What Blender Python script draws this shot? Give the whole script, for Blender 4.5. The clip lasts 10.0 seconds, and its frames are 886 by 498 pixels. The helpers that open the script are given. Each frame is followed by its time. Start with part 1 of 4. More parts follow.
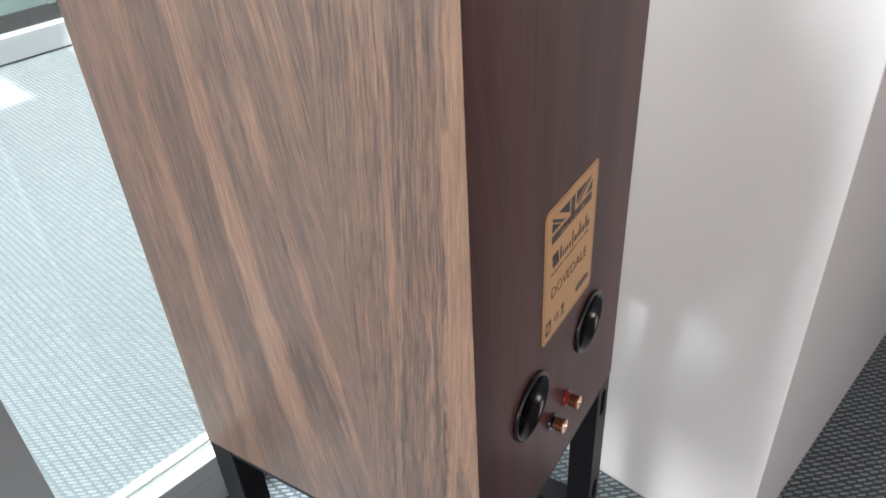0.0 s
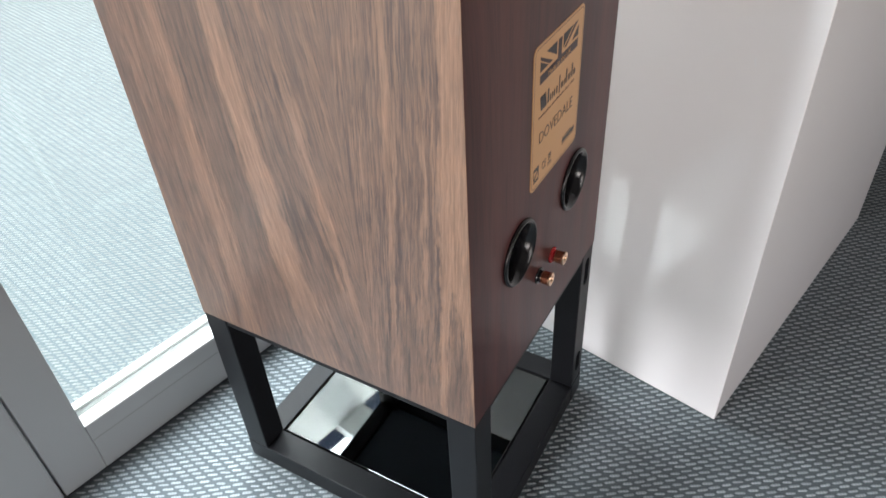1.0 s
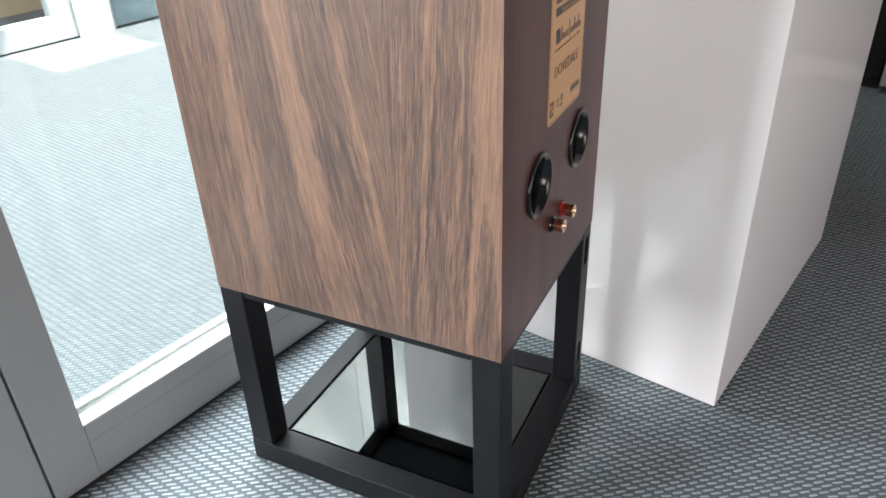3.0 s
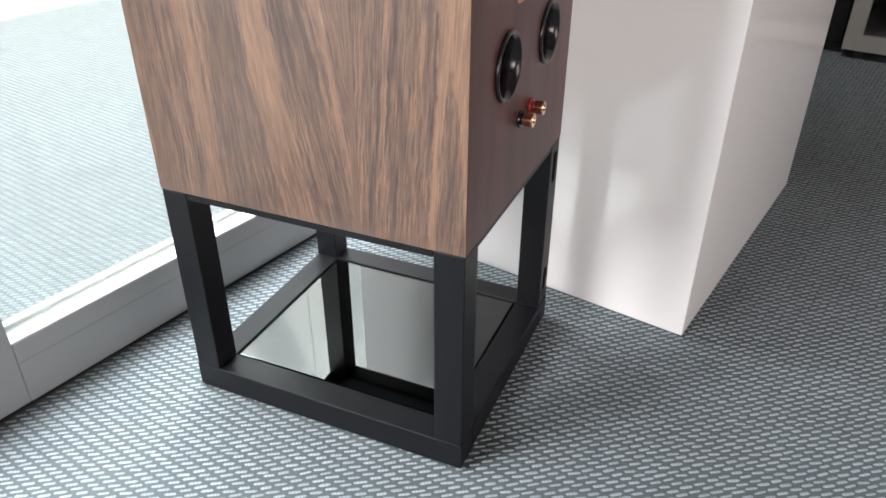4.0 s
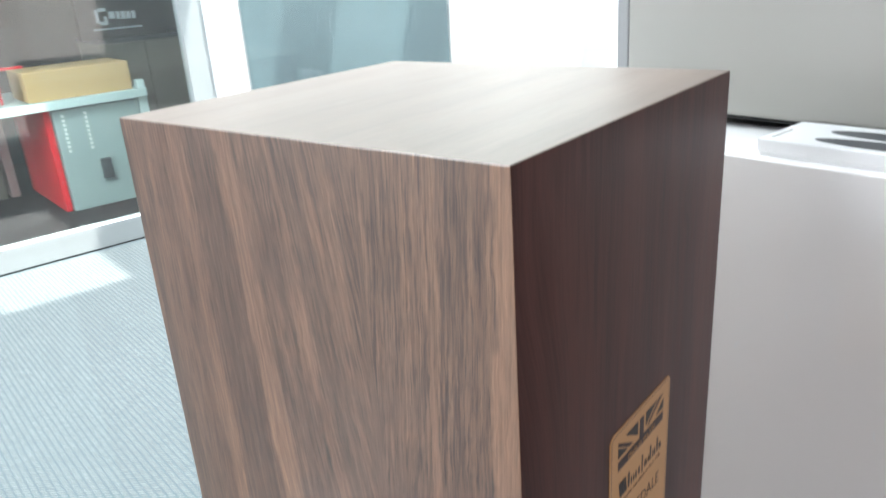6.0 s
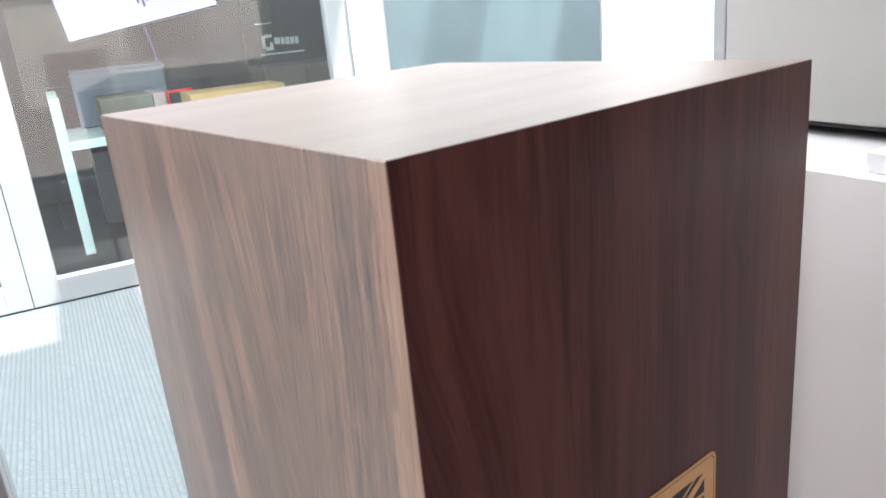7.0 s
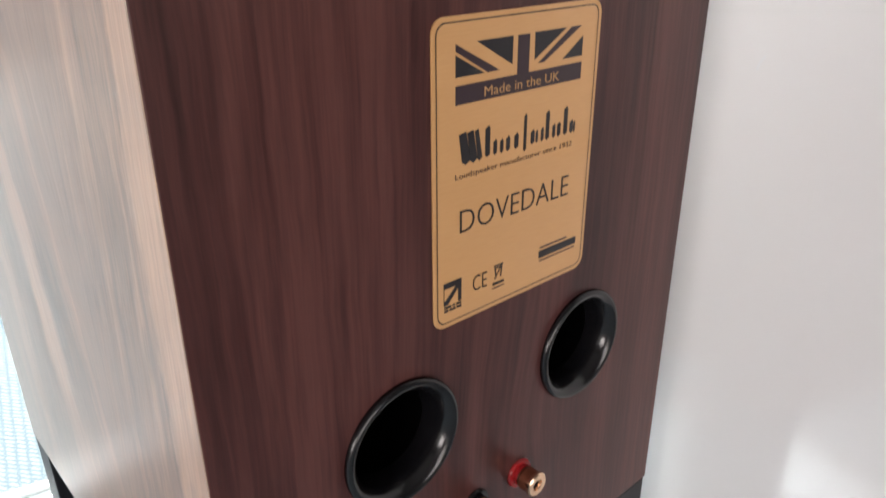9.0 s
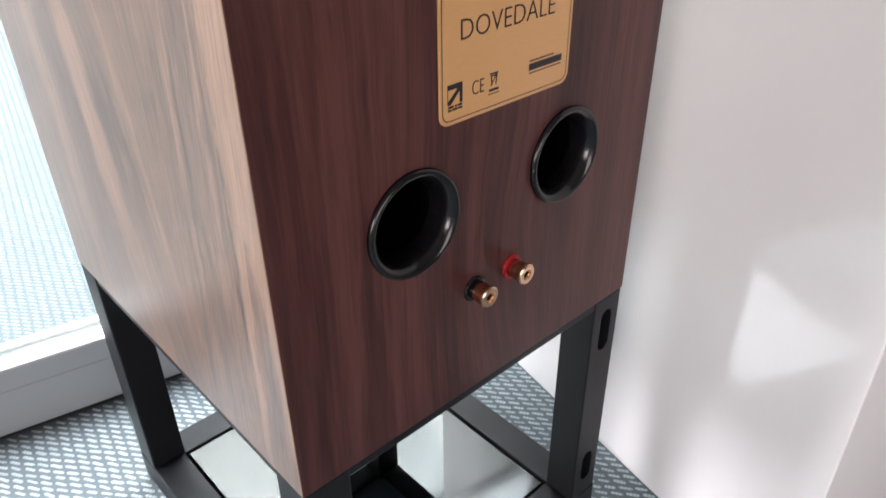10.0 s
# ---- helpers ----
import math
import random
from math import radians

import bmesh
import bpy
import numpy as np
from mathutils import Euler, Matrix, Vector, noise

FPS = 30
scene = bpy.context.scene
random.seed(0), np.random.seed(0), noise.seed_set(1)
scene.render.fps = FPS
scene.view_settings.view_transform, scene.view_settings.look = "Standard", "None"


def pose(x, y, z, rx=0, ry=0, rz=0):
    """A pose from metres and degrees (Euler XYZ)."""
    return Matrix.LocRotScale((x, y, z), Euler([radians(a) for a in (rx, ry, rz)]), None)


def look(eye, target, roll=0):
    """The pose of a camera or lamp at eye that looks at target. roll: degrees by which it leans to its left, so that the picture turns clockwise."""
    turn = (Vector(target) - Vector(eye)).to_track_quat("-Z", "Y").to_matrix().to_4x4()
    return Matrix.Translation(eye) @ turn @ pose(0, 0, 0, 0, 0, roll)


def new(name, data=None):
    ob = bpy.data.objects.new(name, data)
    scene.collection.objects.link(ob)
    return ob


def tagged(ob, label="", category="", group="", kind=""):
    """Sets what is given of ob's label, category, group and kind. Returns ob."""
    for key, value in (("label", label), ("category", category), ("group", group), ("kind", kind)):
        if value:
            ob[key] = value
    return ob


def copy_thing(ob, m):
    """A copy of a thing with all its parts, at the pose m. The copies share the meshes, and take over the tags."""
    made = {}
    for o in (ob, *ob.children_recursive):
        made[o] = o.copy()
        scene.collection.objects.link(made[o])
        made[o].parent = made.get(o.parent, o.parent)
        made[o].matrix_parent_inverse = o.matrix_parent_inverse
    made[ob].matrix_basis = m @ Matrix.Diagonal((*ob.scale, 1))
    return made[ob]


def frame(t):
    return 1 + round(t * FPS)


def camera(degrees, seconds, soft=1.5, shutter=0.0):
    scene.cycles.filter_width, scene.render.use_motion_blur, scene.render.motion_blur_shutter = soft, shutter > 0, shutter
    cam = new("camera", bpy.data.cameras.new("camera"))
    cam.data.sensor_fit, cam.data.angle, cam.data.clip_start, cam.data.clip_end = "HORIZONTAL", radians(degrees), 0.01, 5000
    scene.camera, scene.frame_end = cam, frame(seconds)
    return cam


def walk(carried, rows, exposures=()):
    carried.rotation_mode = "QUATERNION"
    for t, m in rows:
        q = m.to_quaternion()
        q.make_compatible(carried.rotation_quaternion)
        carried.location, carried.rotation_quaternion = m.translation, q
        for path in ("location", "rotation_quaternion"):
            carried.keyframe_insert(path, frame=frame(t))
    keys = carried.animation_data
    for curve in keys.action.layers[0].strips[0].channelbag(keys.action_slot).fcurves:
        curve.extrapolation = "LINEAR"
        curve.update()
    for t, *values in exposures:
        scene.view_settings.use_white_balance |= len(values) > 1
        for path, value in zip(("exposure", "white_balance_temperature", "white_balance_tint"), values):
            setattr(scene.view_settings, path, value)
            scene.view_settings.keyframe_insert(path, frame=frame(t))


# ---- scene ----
cam = camera(61.16, 10.0, soft=1.6, shutter=0.2)
PATH = [
    (0, (-0.3518, -0.2125, 0.9980), (0.3294, 0.2408, 0.4230), -3.64),
    (0.5, (-0.3802, -0.2195, 0.9713), (0.2764, 0.2057, 0.3484), -3.45),
    (1, (-0.4138, -0.2319, 0.9408), (0.2377, 0.1731, 0.2993), -3.63),
    (1.5, (-0.4762, -0.2343, 0.9300), (0.1869, 0.1513, 0.2884), -3.52),
    (2, (-0.5659, -0.2514, 0.9045), (0.1382, 0.1286, 0.3047), -2.68),
    (2.2, (-0.5759, -0.2569, 0.8904), (0.1412, 0.1372, 0.3155), -2.60),
    (3.3, (-0.5758, -0.2216, 0.7392), (0.2022, 0.1592, 0.2395), -1.66),
    (3.5, (-0.5756, -0.2230, 0.6962), (0.1995, 0.1408, 0.1797), -0.54),
    (4, (-0.5828, -0.2269, 0.6911), (0.2016, 0.1112, 0.1711), 0.27),
    (4.5, (-0.5663, -0.2180, 0.7781), (0.2361, 0.1217, 0.2874), -0.60),
    (5, (-0.5342, -0.1912, 0.8713), (0.2768, 0.1727, 0.4132), -2.00),
    (5.5, (-0.4524, -0.1771, 0.9327), (0.3476, 0.2537, 0.5152), -3.02),
    (5.8, (-0.3703, -0.1927, 0.9653), (0.3937, 0.3276, 0.5838), -3.69),
    (6, (-0.3151, -0.2087, 1.0040), (0.4093, 0.3830, 0.6502), -4.00),
    (6.2, (-0.2775, -0.2291, 1.0241), (0.4060, 0.4200, 0.6903), -4.43),
    (7.3, (-0.1301, -0.2364, 0.9047), (0.4397, 0.5302, 0.6087), -5.36),
    (7.5, (-0.1169, -0.2329, 0.8649), (0.4560, 0.5353, 0.5789), -4.75),
    (8, (-0.0882, -0.2252, 0.8015), (0.5000, 0.5256, 0.5011), -3.41),
    (8.5, (-0.0807, -0.2255, 0.7424), (0.5280, 0.4944, 0.4087), -1.72),
    (9, (-0.0868, -0.2380, 0.7054), (0.5230, 0.4390, 0.2934), -0.23),
    (9.5, (-0.1114, -0.2625, 0.6890), (0.4823, 0.3803, 0.2049), 0.64),
    (10, (-0.1472, -0.2961, 0.6909), (0.4215, 0.3267, 0.1535), -0.64),
]
EXPOSURES = [(0, 1.79, 6500, 11), (1, 1.88, 6450, 10), (3.5, 1.95, 6500, 11), (4.5, 2.0, 6800, 12), (5.0, 1.95, 6400, 9), (5.5, 1.88, 6250, 8), (6.0, 1.62, 6250, 9), (7.5, 1.85, 6500, 17), (8.0, 1.97, 6500, 15), (8.5, 2.17, 6500, 13), (9, 2.3, 6500, 11), (9.5, 2.3, 6500, 13), (10, 2.22, 6500, 14)]
walk(cam, [(t, look(eye, target, roll)) for t, eye, target, roll in PATH], EXPOSURES)

# ---- light ----
ROOM = pose(0, 0, 0, 0, 0, -11.5)      # the rooms stand turned against the loudspeaker

world = bpy.data.worlds.new("sky")
scene.world = world
world.use_nodes = True
wn = world.node_tree.nodes
sky = wn.new("ShaderNodeTexSky")
sky.sky_type, sky.sun_disc = "NISHITA", False
SUN = ROOM.to_3x3() @ Vector((-0.30, 0.42, -1.0)).normalized()
sky.sun_elevation = math.asin(-SUN.z)
sky.sun_rotation = math.atan2(-SUN.x, -SUN.y)
wn["Background"].inputs["Strength"].default_value = 0.05
world.node_tree.links.new(sky.outputs[0], wn["Background"].inputs["Color"])

sun = new("sun", bpy.data.lights.new("sun", "SUN"))
sun.data.energy, sun.data.angle, sun.data.color = 5.0, radians(0.5), (1.0, 0.95, 0.88)
sun.matrix_world = SUN.to_track_quat("-Z", "Y").to_matrix().to_4x4()


def fill_lamp(name, at, aim, size, size_y, watts, color):
    ob = new(name, bpy.data.lights.new(name, "AREA"))
    ob.data.shape, ob.data.size, ob.data.size_y = "RECTANGLE", size, size_y
    ob.data.energy, ob.data.color = watts, color
    ob.matrix_world = ROOM @ look(at, aim)
    return ob


# added lamp over the unseen roof gaps, standing in for sky light
fill_lamp("roof_fill", (0.8, 1.82, 4.06), (0.8, 1.8201, 0), 8.2, 2.0, 465, (0.905, 0.962, 1.0))
# west fill in an invented opening, brightens plinth and loudspeaker side
fill_lamp("west_fill", (-2.64, -2.0, 0.80), (0, -0.7, 0.70), 1.2, 1.0, 11.3, (1.0, 0.885, 0.85))
# fill added at the unseen passage end, throws bright shapes on the plinth
fill_lamp("passage_end_fill", (-3.66, 1.75, 2.4), (0, 1.75, 2.0), 1.8, 2.5, 100, (0.98, 0.97, 1.0))
# south fill in an invented opening, lifts the loudspeaker back and plinth front
fill_lamp("south_fill", (-0.1, -2.84, 0.85), (-0.1, 0, 0.85), 2.2, 1.0, 7.5, (1.0, 0.86, 0.80))

# ---- materials ----


class Mat:
    """A node material with short ways to add nodes."""

    def __init__(self, name, rough=0.5, metal=0.0, base=(0.5, 0.5, 0.5), spec=0.5):
        self.m = bpy.data.materials.new(name)
        self.m.use_nodes = True
        self.t = self.m.node_tree
        self.b = self.t.nodes["Principled BSDF"]
        self.b.inputs["Base Color"].default_value = (*base, 1)
        self.b.inputs["Roughness"].default_value = rough
        self.b.inputs["Metallic"].default_value = metal
        self.b.inputs["Specular IOR Level"].default_value = spec

    def add(self, kind, operation=None, interpolation_type=None, data_type=None, blend_type=None):
        n = self.t.nodes.new(kind)
        if operation:
            n.operation = operation
        if interpolation_type:
            n.interpolation_type = interpolation_type
        if data_type:
            n.data_type, n.blend_type = data_type, blend_type
        return n

    def put(self, socket, value):
        if isinstance(value, bpy.types.NodeSocket):
            self.t.links.new(value, socket)
        else:
            socket.default_value = value

    def math(self, op, a, b=0.0, c=0.0):
        n = self.add("ShaderNodeMath", operation=op)
        for s, v in zip(n.inputs, (a, b, c)):
            self.put(s, v)
        return n.outputs[0]

    def coords(self):
        s = self.add("ShaderNodeSeparateXYZ")
        self.t.links.new(self.add("ShaderNodeTexCoord").outputs["Object"], s.inputs[0])
        return s.outputs[0], s.outputs[1], s.outputs[2]

    def vec(self, x, y, z=0.0):
        n = self.add("ShaderNodeCombineXYZ")
        for s, v in zip(n.inputs, (x, y, z)):
            self.put(s, v)
        return n.outputs[0]

    def noise(self, vec, scale, detail=3.0, rough=0.5, distort=0.0):
        n = self.add("ShaderNodeTexNoise")
        if vec is not None:
            self.t.links.new(vec, n.inputs["Vector"])
        else:
            self.t.links.new(self.add("ShaderNodeTexCoord").outputs["Object"], n.inputs["Vector"])
        for k, v in (("Scale", scale), ("Detail", detail), ("Roughness", rough), ("Distortion", distort)):
            n.inputs[k].default_value = v
        return n.outputs["Fac"]

    def ramp(self, fac, *stops):
        n = self.add("ShaderNodeValToRGB")
        self.t.links.new(fac, n.inputs[0])
        e = n.color_ramp.elements
        while len(e) < len(stops):
            e.new(0.5)
        for el, (p, c) in zip(e, stops):
            el.position, el.color = p, (*c, 1) if isinstance(c, tuple) else (c, c, c, 1)
        return n.outputs[0]

    def mix(self, fac, a, b, how="MIX"):
        n = self.add("ShaderNodeMix", data_type="RGBA", blend_type=how)
        self.put(n.inputs["Factor"], fac)
        for s, v in ((n.inputs[6], a), (n.inputs[7], b)):
            self.put(s, (*v, 1) if isinstance(v, tuple) else v)
        return n.outputs[2]

    def color(self, v):
        self.put(self.b.inputs["Base Color"], v)
        return self

    def rough(self, v):
        self.put(self.b.inputs["Roughness"], v)
        return self

    def bump(self, height, strength, distance=0.001):
        n = self.add("ShaderNodeBump")
        n.inputs["Strength"].default_value, n.inputs["Distance"].default_value = strength, distance
        self.t.links.new(height, n.inputs["Height"])
        self.t.links.new(n.outputs[0], self.b.inputs["Normal"])
        return self


def finish(k, lines, pores, thin, coat, satin=0.20, ior=1.55):
    """Satin lacquer over open-pored veneer."""
    k.rough(k.math("ADD", 0.33, k.math("MULTIPLY", lines, 0.16)))
    k.bump(k.math("ADD", k.math("MULTIPLY", pores, 0.5), thin), 0.14, 0.0006)
    k.b.inputs["Coat Weight"].default_value, k.b.inputs["Coat Roughness"].default_value = coat, satin
    k.b.inputs["Coat IOR"].default_value = ior
    return k.m


def walnut(name, across, along, dark, mid, pale, streak, shift, coat, satin=0.38, knot=False, spec=0.12):
    """Straight walnut veneer: grain along one axis, with broad bands, fine lines and pores."""
    k = Mat(name, rough=0.42, spec=spec)
    xyz = k.coords()
    a, z = xyz[across], xyz[along]

    def off(fac, size):
        return k.math("MULTIPLY", k.math("SUBTRACT", fac, 0.5), size)

    def near(at, wide):
        q = k.math("DIVIDE", k.math("SUBTRACT", at[0], at[1]), wide)
        return k.math("MULTIPLY", q, q)

    if knot:                            # grain bends round a small knot and a cathedral arch
        for x0, z0, wx, wz, push in ((0.252, 0.512, 0.009, 0.016, 0.010), (0.165, 0.10, 0.045, 0.16, 0.022)):
            hump = k.math("EXPONENT", k.math("MULTIPLY", k.math("ADD", near((xyz[across], x0), wx), near((z, z0), wz)), -1.0))
            a = k.math("ADD", a, k.math("MULTIPLY", hump, push))
        rise, side = k.add("ShaderNodeMapRange", interpolation_type="SMOOTHSTEP"), k.add("ShaderNodeMapRange", interpolation_type="SMOOTHSTEP")
        for n, v, lo, hi in ((rise, z, 0.38, 0.56), (side, xyz[across], 0.085, 0.0)):
            k.put(n.inputs[0], v)
            n.inputs[1].default_value, n.inputs[2].default_value = lo, hi
        a = k.math("ADD", a, k.math("MULTIPLY", k.math("MULTIPLY", rise.outputs[0], side.outputs[0]), 0.030))
    drift = k.noise(k.vec(a, k.math("MULTIPLY", z, 0.35), shift), 5.0, 1.0)
    wobble = k.noise(k.vec(a, k.math("MULTIPLY", z, 0.5), shift), 38.0, 3.0)
    a3 = k.math("ADD", a, k.math("ADD", off(drift, 0.028), off(wobble, 0.005)))
    broad = k.noise(k.vec(a3, k.math("MULTIPLY", z, 0.05), shift), 24.0, 2.0, 0.5)
    lines = k.noise(k.vec(a3, k.math("MULTIPLY", z, 0.04), shift + 3.1), 90.0, 3.0, 0.6)
    thin = k.noise(k.vec(a3, k.math("MULTIPLY", z, 0.03), shift + 6.3), 360.0, 3.0, 0.6)
    pores = k.noise(k.vec(a3, k.math("MULTIPLY", z, 0.03), shift + 7.7), 1000.0, 2.0, 0.6)
    flecks = k.noise(k.vec(a3, k.math("MULTIPLY", z, 0.05), shift + 1.7), 520.0, 2.0, 0.5)
    tone = k.math("ADD", k.math("MULTIPLY", broad, 0.36), k.math("ADD", k.math("MULTIPLY", lines, 0.38), k.math("MULTIPLY", thin, 0.26)))
    col = k.ramp(tone, (0.39, dark), (0.475, mid), (0.60, pale))
    col = k.mix(k.math("MULTIPLY", k.ramp(flecks, (0.52, 0.0), (0.68, 1.0)), streak), col, tuple(c * 0.55 for c in dark))
    k.color(k.mix(0.40, col, k.ramp(pores, (0.35, tuple(c * 0.6 for c in dark)), (0.6, pale)), "SOFT_LIGHT"))
    return finish(k, lines, pores, thin, coat, satin)


def figured_walnut(name, dark, mid, pale, coat):
    """Crown-cut veneer: the grain runs together towards a seam, with pale bands and a sapwood edge."""
    k = Mat(name, rough=0.42, spec=0.3)
    _, y, z = k.coords()

    def mul(*v):
        out = v[0]
        for w in v[1:]:
            out = k.math("MULTIPLY", out, w)
        return out

    def off(fac, size):
        return mul(k.math("SUBTRACT", fac, 0.5), size)

    def step(v, lo, hi):
        n = k.add("ShaderNodeMapRange", interpolation_type="SMOOTHSTEP")
        k.put(n.inputs[0], v)
        n.inputs[1].default_value, n.inputs[2].default_value = lo, hi
        return n.outputs[0]

    wave = k.noise(k.vec(y, mul(z, 0.5), 2.0), 9.0, 2.0)
    d = k.math("ADD", k.math("SUBTRACT", y, 0.119), off(wave, 0.006))
    fall = k.math("SUBTRACT", 1.0, k.math("DIVIDE", z, 0.605))
    bell = k.math("EXPONENT", mul(d, d, -1 / 0.0144))
    left = step(d, -0.004, 0.004)
    push = k.math("SUBTRACT", mul(left, 0.125), 0.045)
    flow = k.math("ADD", d, mul(push, fall, bell))
    wobble = k.noise(k.vec(flow, mul(z, 0.55), 0.0), 42.0, 3.0, 0.6)
    jag = k.noise(k.vec(flow, mul(z, 0.35), 4.0), 200.0, 2.0)
    f = k.math("ADD", flow, k.math("ADD", off(wobble, 0.003), off(jag, 0.0016)))
    lines = k.noise(k.vec(f, mul(z, 0.03), 3.1), 270.0, 3.0, 0.65)
    thin = k.noise(k.vec(f, mul(z, 0.02), 6.3), 800.0, 3.0, 0.65)
    pores = k.noise(k.vec(f, mul(z, 0.03), 7.7), 1000.0, 2.0, 0.6)
    flecks = k.noise(k.vec(f, mul(z, 0.04), 1.7), 800.0, 2.0, 0.5)
    # flame edges: the bands' borders run in long tongues
    flame = k.noise(k.vec(flow, mul(z, 0.16), 8.0), 140.0, 3.0, 0.6)
    sway = k.noise(k.vec(mul(flow, 0.4), z, 5.0), 11.0, 2.0)
    g = k.math("ADD", k.math("ADD", f, off(sway, 0.005)), k.math("ADD", off(wobble, 0.003), off(flame, 0.010)))
    broad = k.noise(k.vec(g, mul(z, 0.05), 1.0), 58.0, 1.0, 0.4)
    small = k.noise(k.vec(g, mul(z, 0.05), 5.5), 150.0, 1.0, 0.5)
    tone = k.math("ADD", k.math("ADD", mul(broad, 0.15), mul(small, 0.17)), k.math("ADD", mul(lines, 0.40), mul(thin, 0.28)))
    col = k.ramp(tone, (0.40, dark), (0.47, mid), (0.53, tuple(0.72 * m + 0.28 * p for m, p in zip(mid, pale))), (0.64, pale))
    col = k.mix(mul(k.ramp(flecks, (0.53, 0.0), (0.61, 1.0)), 0.48), col, tuple(c * 0.5 for c in dark))
    grey = k.mix(thin, tuple(0.9 * c for c in dark), tuple(c * w for c, w in zip(mid, (0.90, 0.96, 1.0))))
    for lo, hi, much in ((0.141, 0.172, 0.50), (0.090, 0.108, 0.20), (0.052, 0.070, 0.25), (-0.090, -0.074, 0.20)):
        zone = mul(step(g, lo - 0.003, lo + 0.003), k.math("SUBTRACT", 1.0, step(g, hi - 0.003, hi + 0.003)))
        col = k.mix(mul(zone, much), col, grey)
    fade = k.math("SUBTRACT", k.math("SUBTRACT", 1.0, mul(step(z, 0.30, 0.55), 0.45)), mul(k.math("SUBTRACT", 1.0, step(z, 0.03, 0.15)), 0.45))
    light = k.mix(thin, tuple(0.88 * c for c in pale), tuple(1.12 * c for c in pale))
    for at, half, much in ((0.127, 0.0105, 0.66), (0.189, 0.0080, 0.56), (0.078, 0.0034, 0.50), (0.046, 0.0026, 0.45), (-0.066, 0.0032, 0.50),
                           (-0.094, 0.0018, 0.40), (0.216, 0.0025, 0.40), (-0.010, 0.0020, 0.40)):
        gap = k.math("ABSOLUTE", k.math("SUBTRACT", g, at))
        col = k.mix(mul(k.math("SUBTRACT", 1.0, step(gap, half * 0.72, half * 1.12)), fade, much), col, light)
    rim = k.math("ADD", y, k.math("ADD", off(wobble, 0.014), k.math("ADD", off(flame, 0.014), mul(z, 0.052))))
    edge = k.math("SUBTRACT", 1.0, step(rim, 0.039, 0.043))
    away = k.math("DIVIDE", k.math("SUBTRACT", y, 0.017), 0.012)
    tongue = step(k.math("ADD", k.math("ADD", z, mul(away, away, 0.10)), off(flame, 0.16)), 0.165, 0.19)
    col = k.mix(mul(edge, tongue, 0.80), col, light)
    hair = k.noise(k.vec(f, mul(z, 0.025), 12.0), 480.0, 4.0, 0.75)
    col = k.mix(0.45, col, k.ramp(hair, (0.38, 0.12), (0.62, 0.85)), "SOFT_LIGHT")
    k.color(k.mix(0.60, col, k.ramp(pores, (0.35, tuple(c * 0.6 for c in dark)), (0.6, pale)), "SOFT_LIGHT"))
    k.b.inputs["Sheen Weight"].default_value, k.b.inputs["Sheen Roughness"].default_value = 0.13, 0.20   # greenish sheen standing in for the bright glass doors mirrored at a slant
    k.b.inputs["Sheen Tint"].default_value = (0.92, 1.0, 0.93, 1)
    return finish(k, lines, pores, thin, coat, 0.36, 1.60)


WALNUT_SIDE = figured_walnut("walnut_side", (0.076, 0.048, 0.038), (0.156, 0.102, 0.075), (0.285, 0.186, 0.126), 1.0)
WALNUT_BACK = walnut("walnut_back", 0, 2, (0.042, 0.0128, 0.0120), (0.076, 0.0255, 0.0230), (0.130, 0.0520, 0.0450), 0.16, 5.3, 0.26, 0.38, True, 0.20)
# top: the same veneer paled and evened, sky reflection put into its colour
WALNUT_TOP_LIT = walnut("walnut_top_lit", 1, 0, (0.185, 0.145, 0.119), (0.222, 0.176, 0.146), (0.262, 0.210, 0.177), 0.06, 9.1, 0.50, 0.50)


def painted(name, base, rough, spec=0.5, grain=260.0, relief=0.05, vary=0.06):
    """Paint or lacquer with faint unevenness, dust and orange peel."""
    k = Mat(name, rough=rough, spec=spec)
    big = k.noise(None, 3.0, 3.0)
    k.color(k.mix(k.ramp(big, (0.3, 0.0), (0.75, 1.0)), base, tuple(c * (1 - vary) for c in base)))
    k.rough(k.math("ADD", rough - 0.02, k.math("MULTIPLY", k.noise(None, 14.0, 4.0), 0.05)))
    k.bump(k.noise(None, grain, 2.0), relief, 0.0004)
    return k.m


GLOSS_WHITE = painted("gloss_white_lacquer", (0.88, 0.87, 0.865), 0.10, 0.5, 6.0, 0.05, 0.03)
GLOSS_WHITE.node_tree.nodes["Principled BSDF"].inputs["IOR"].default_value = 1.75
# white paint greyed with the shade of the backlit leaves; beads stay white
DOOR_WHITE_SHADED = painted("white_door_paint_shaded", (0.24, 0.252, 0.258), 0.35, 0.5, 300.0, 0.06)
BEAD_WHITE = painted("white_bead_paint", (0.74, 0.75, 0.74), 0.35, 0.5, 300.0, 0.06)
WALL_WHITE = painted("white_wall_paint", (0.60, 0.60, 0.59), 0.7, 0.3, 180.0, 0.15)
ROOM_WALL = painted("warm_grey_wall_paint", (0.36, 0.34, 0.33), 0.7, 0.3, 180.0, 0.15)
ROOM_CEILING = painted("grey_ceiling_tile", (0.30, 0.29, 0.285), 0.85, 0.2, 90.0, 0.3)
EAST_WALL = painted("pale_brown_wall_panel", (0.24, 0.21, 0.19), 0.6, 0.3, 120.0, 0.15)
CEILING = painted("ceiling_paint", (0.82, 0.82, 0.81), 0.8, 0.2, 160.0, 0.1)
CREAM = painted("cream_coated_metal", (0.245, 0.24, 0.224), 0.38, 0.4, 400.0, 0.05)
BLACK_STEEL = painted("black_powder_coat", (0.006, 0.0065, 0.008), 0.42, 0.26, 900.0, 0.12)
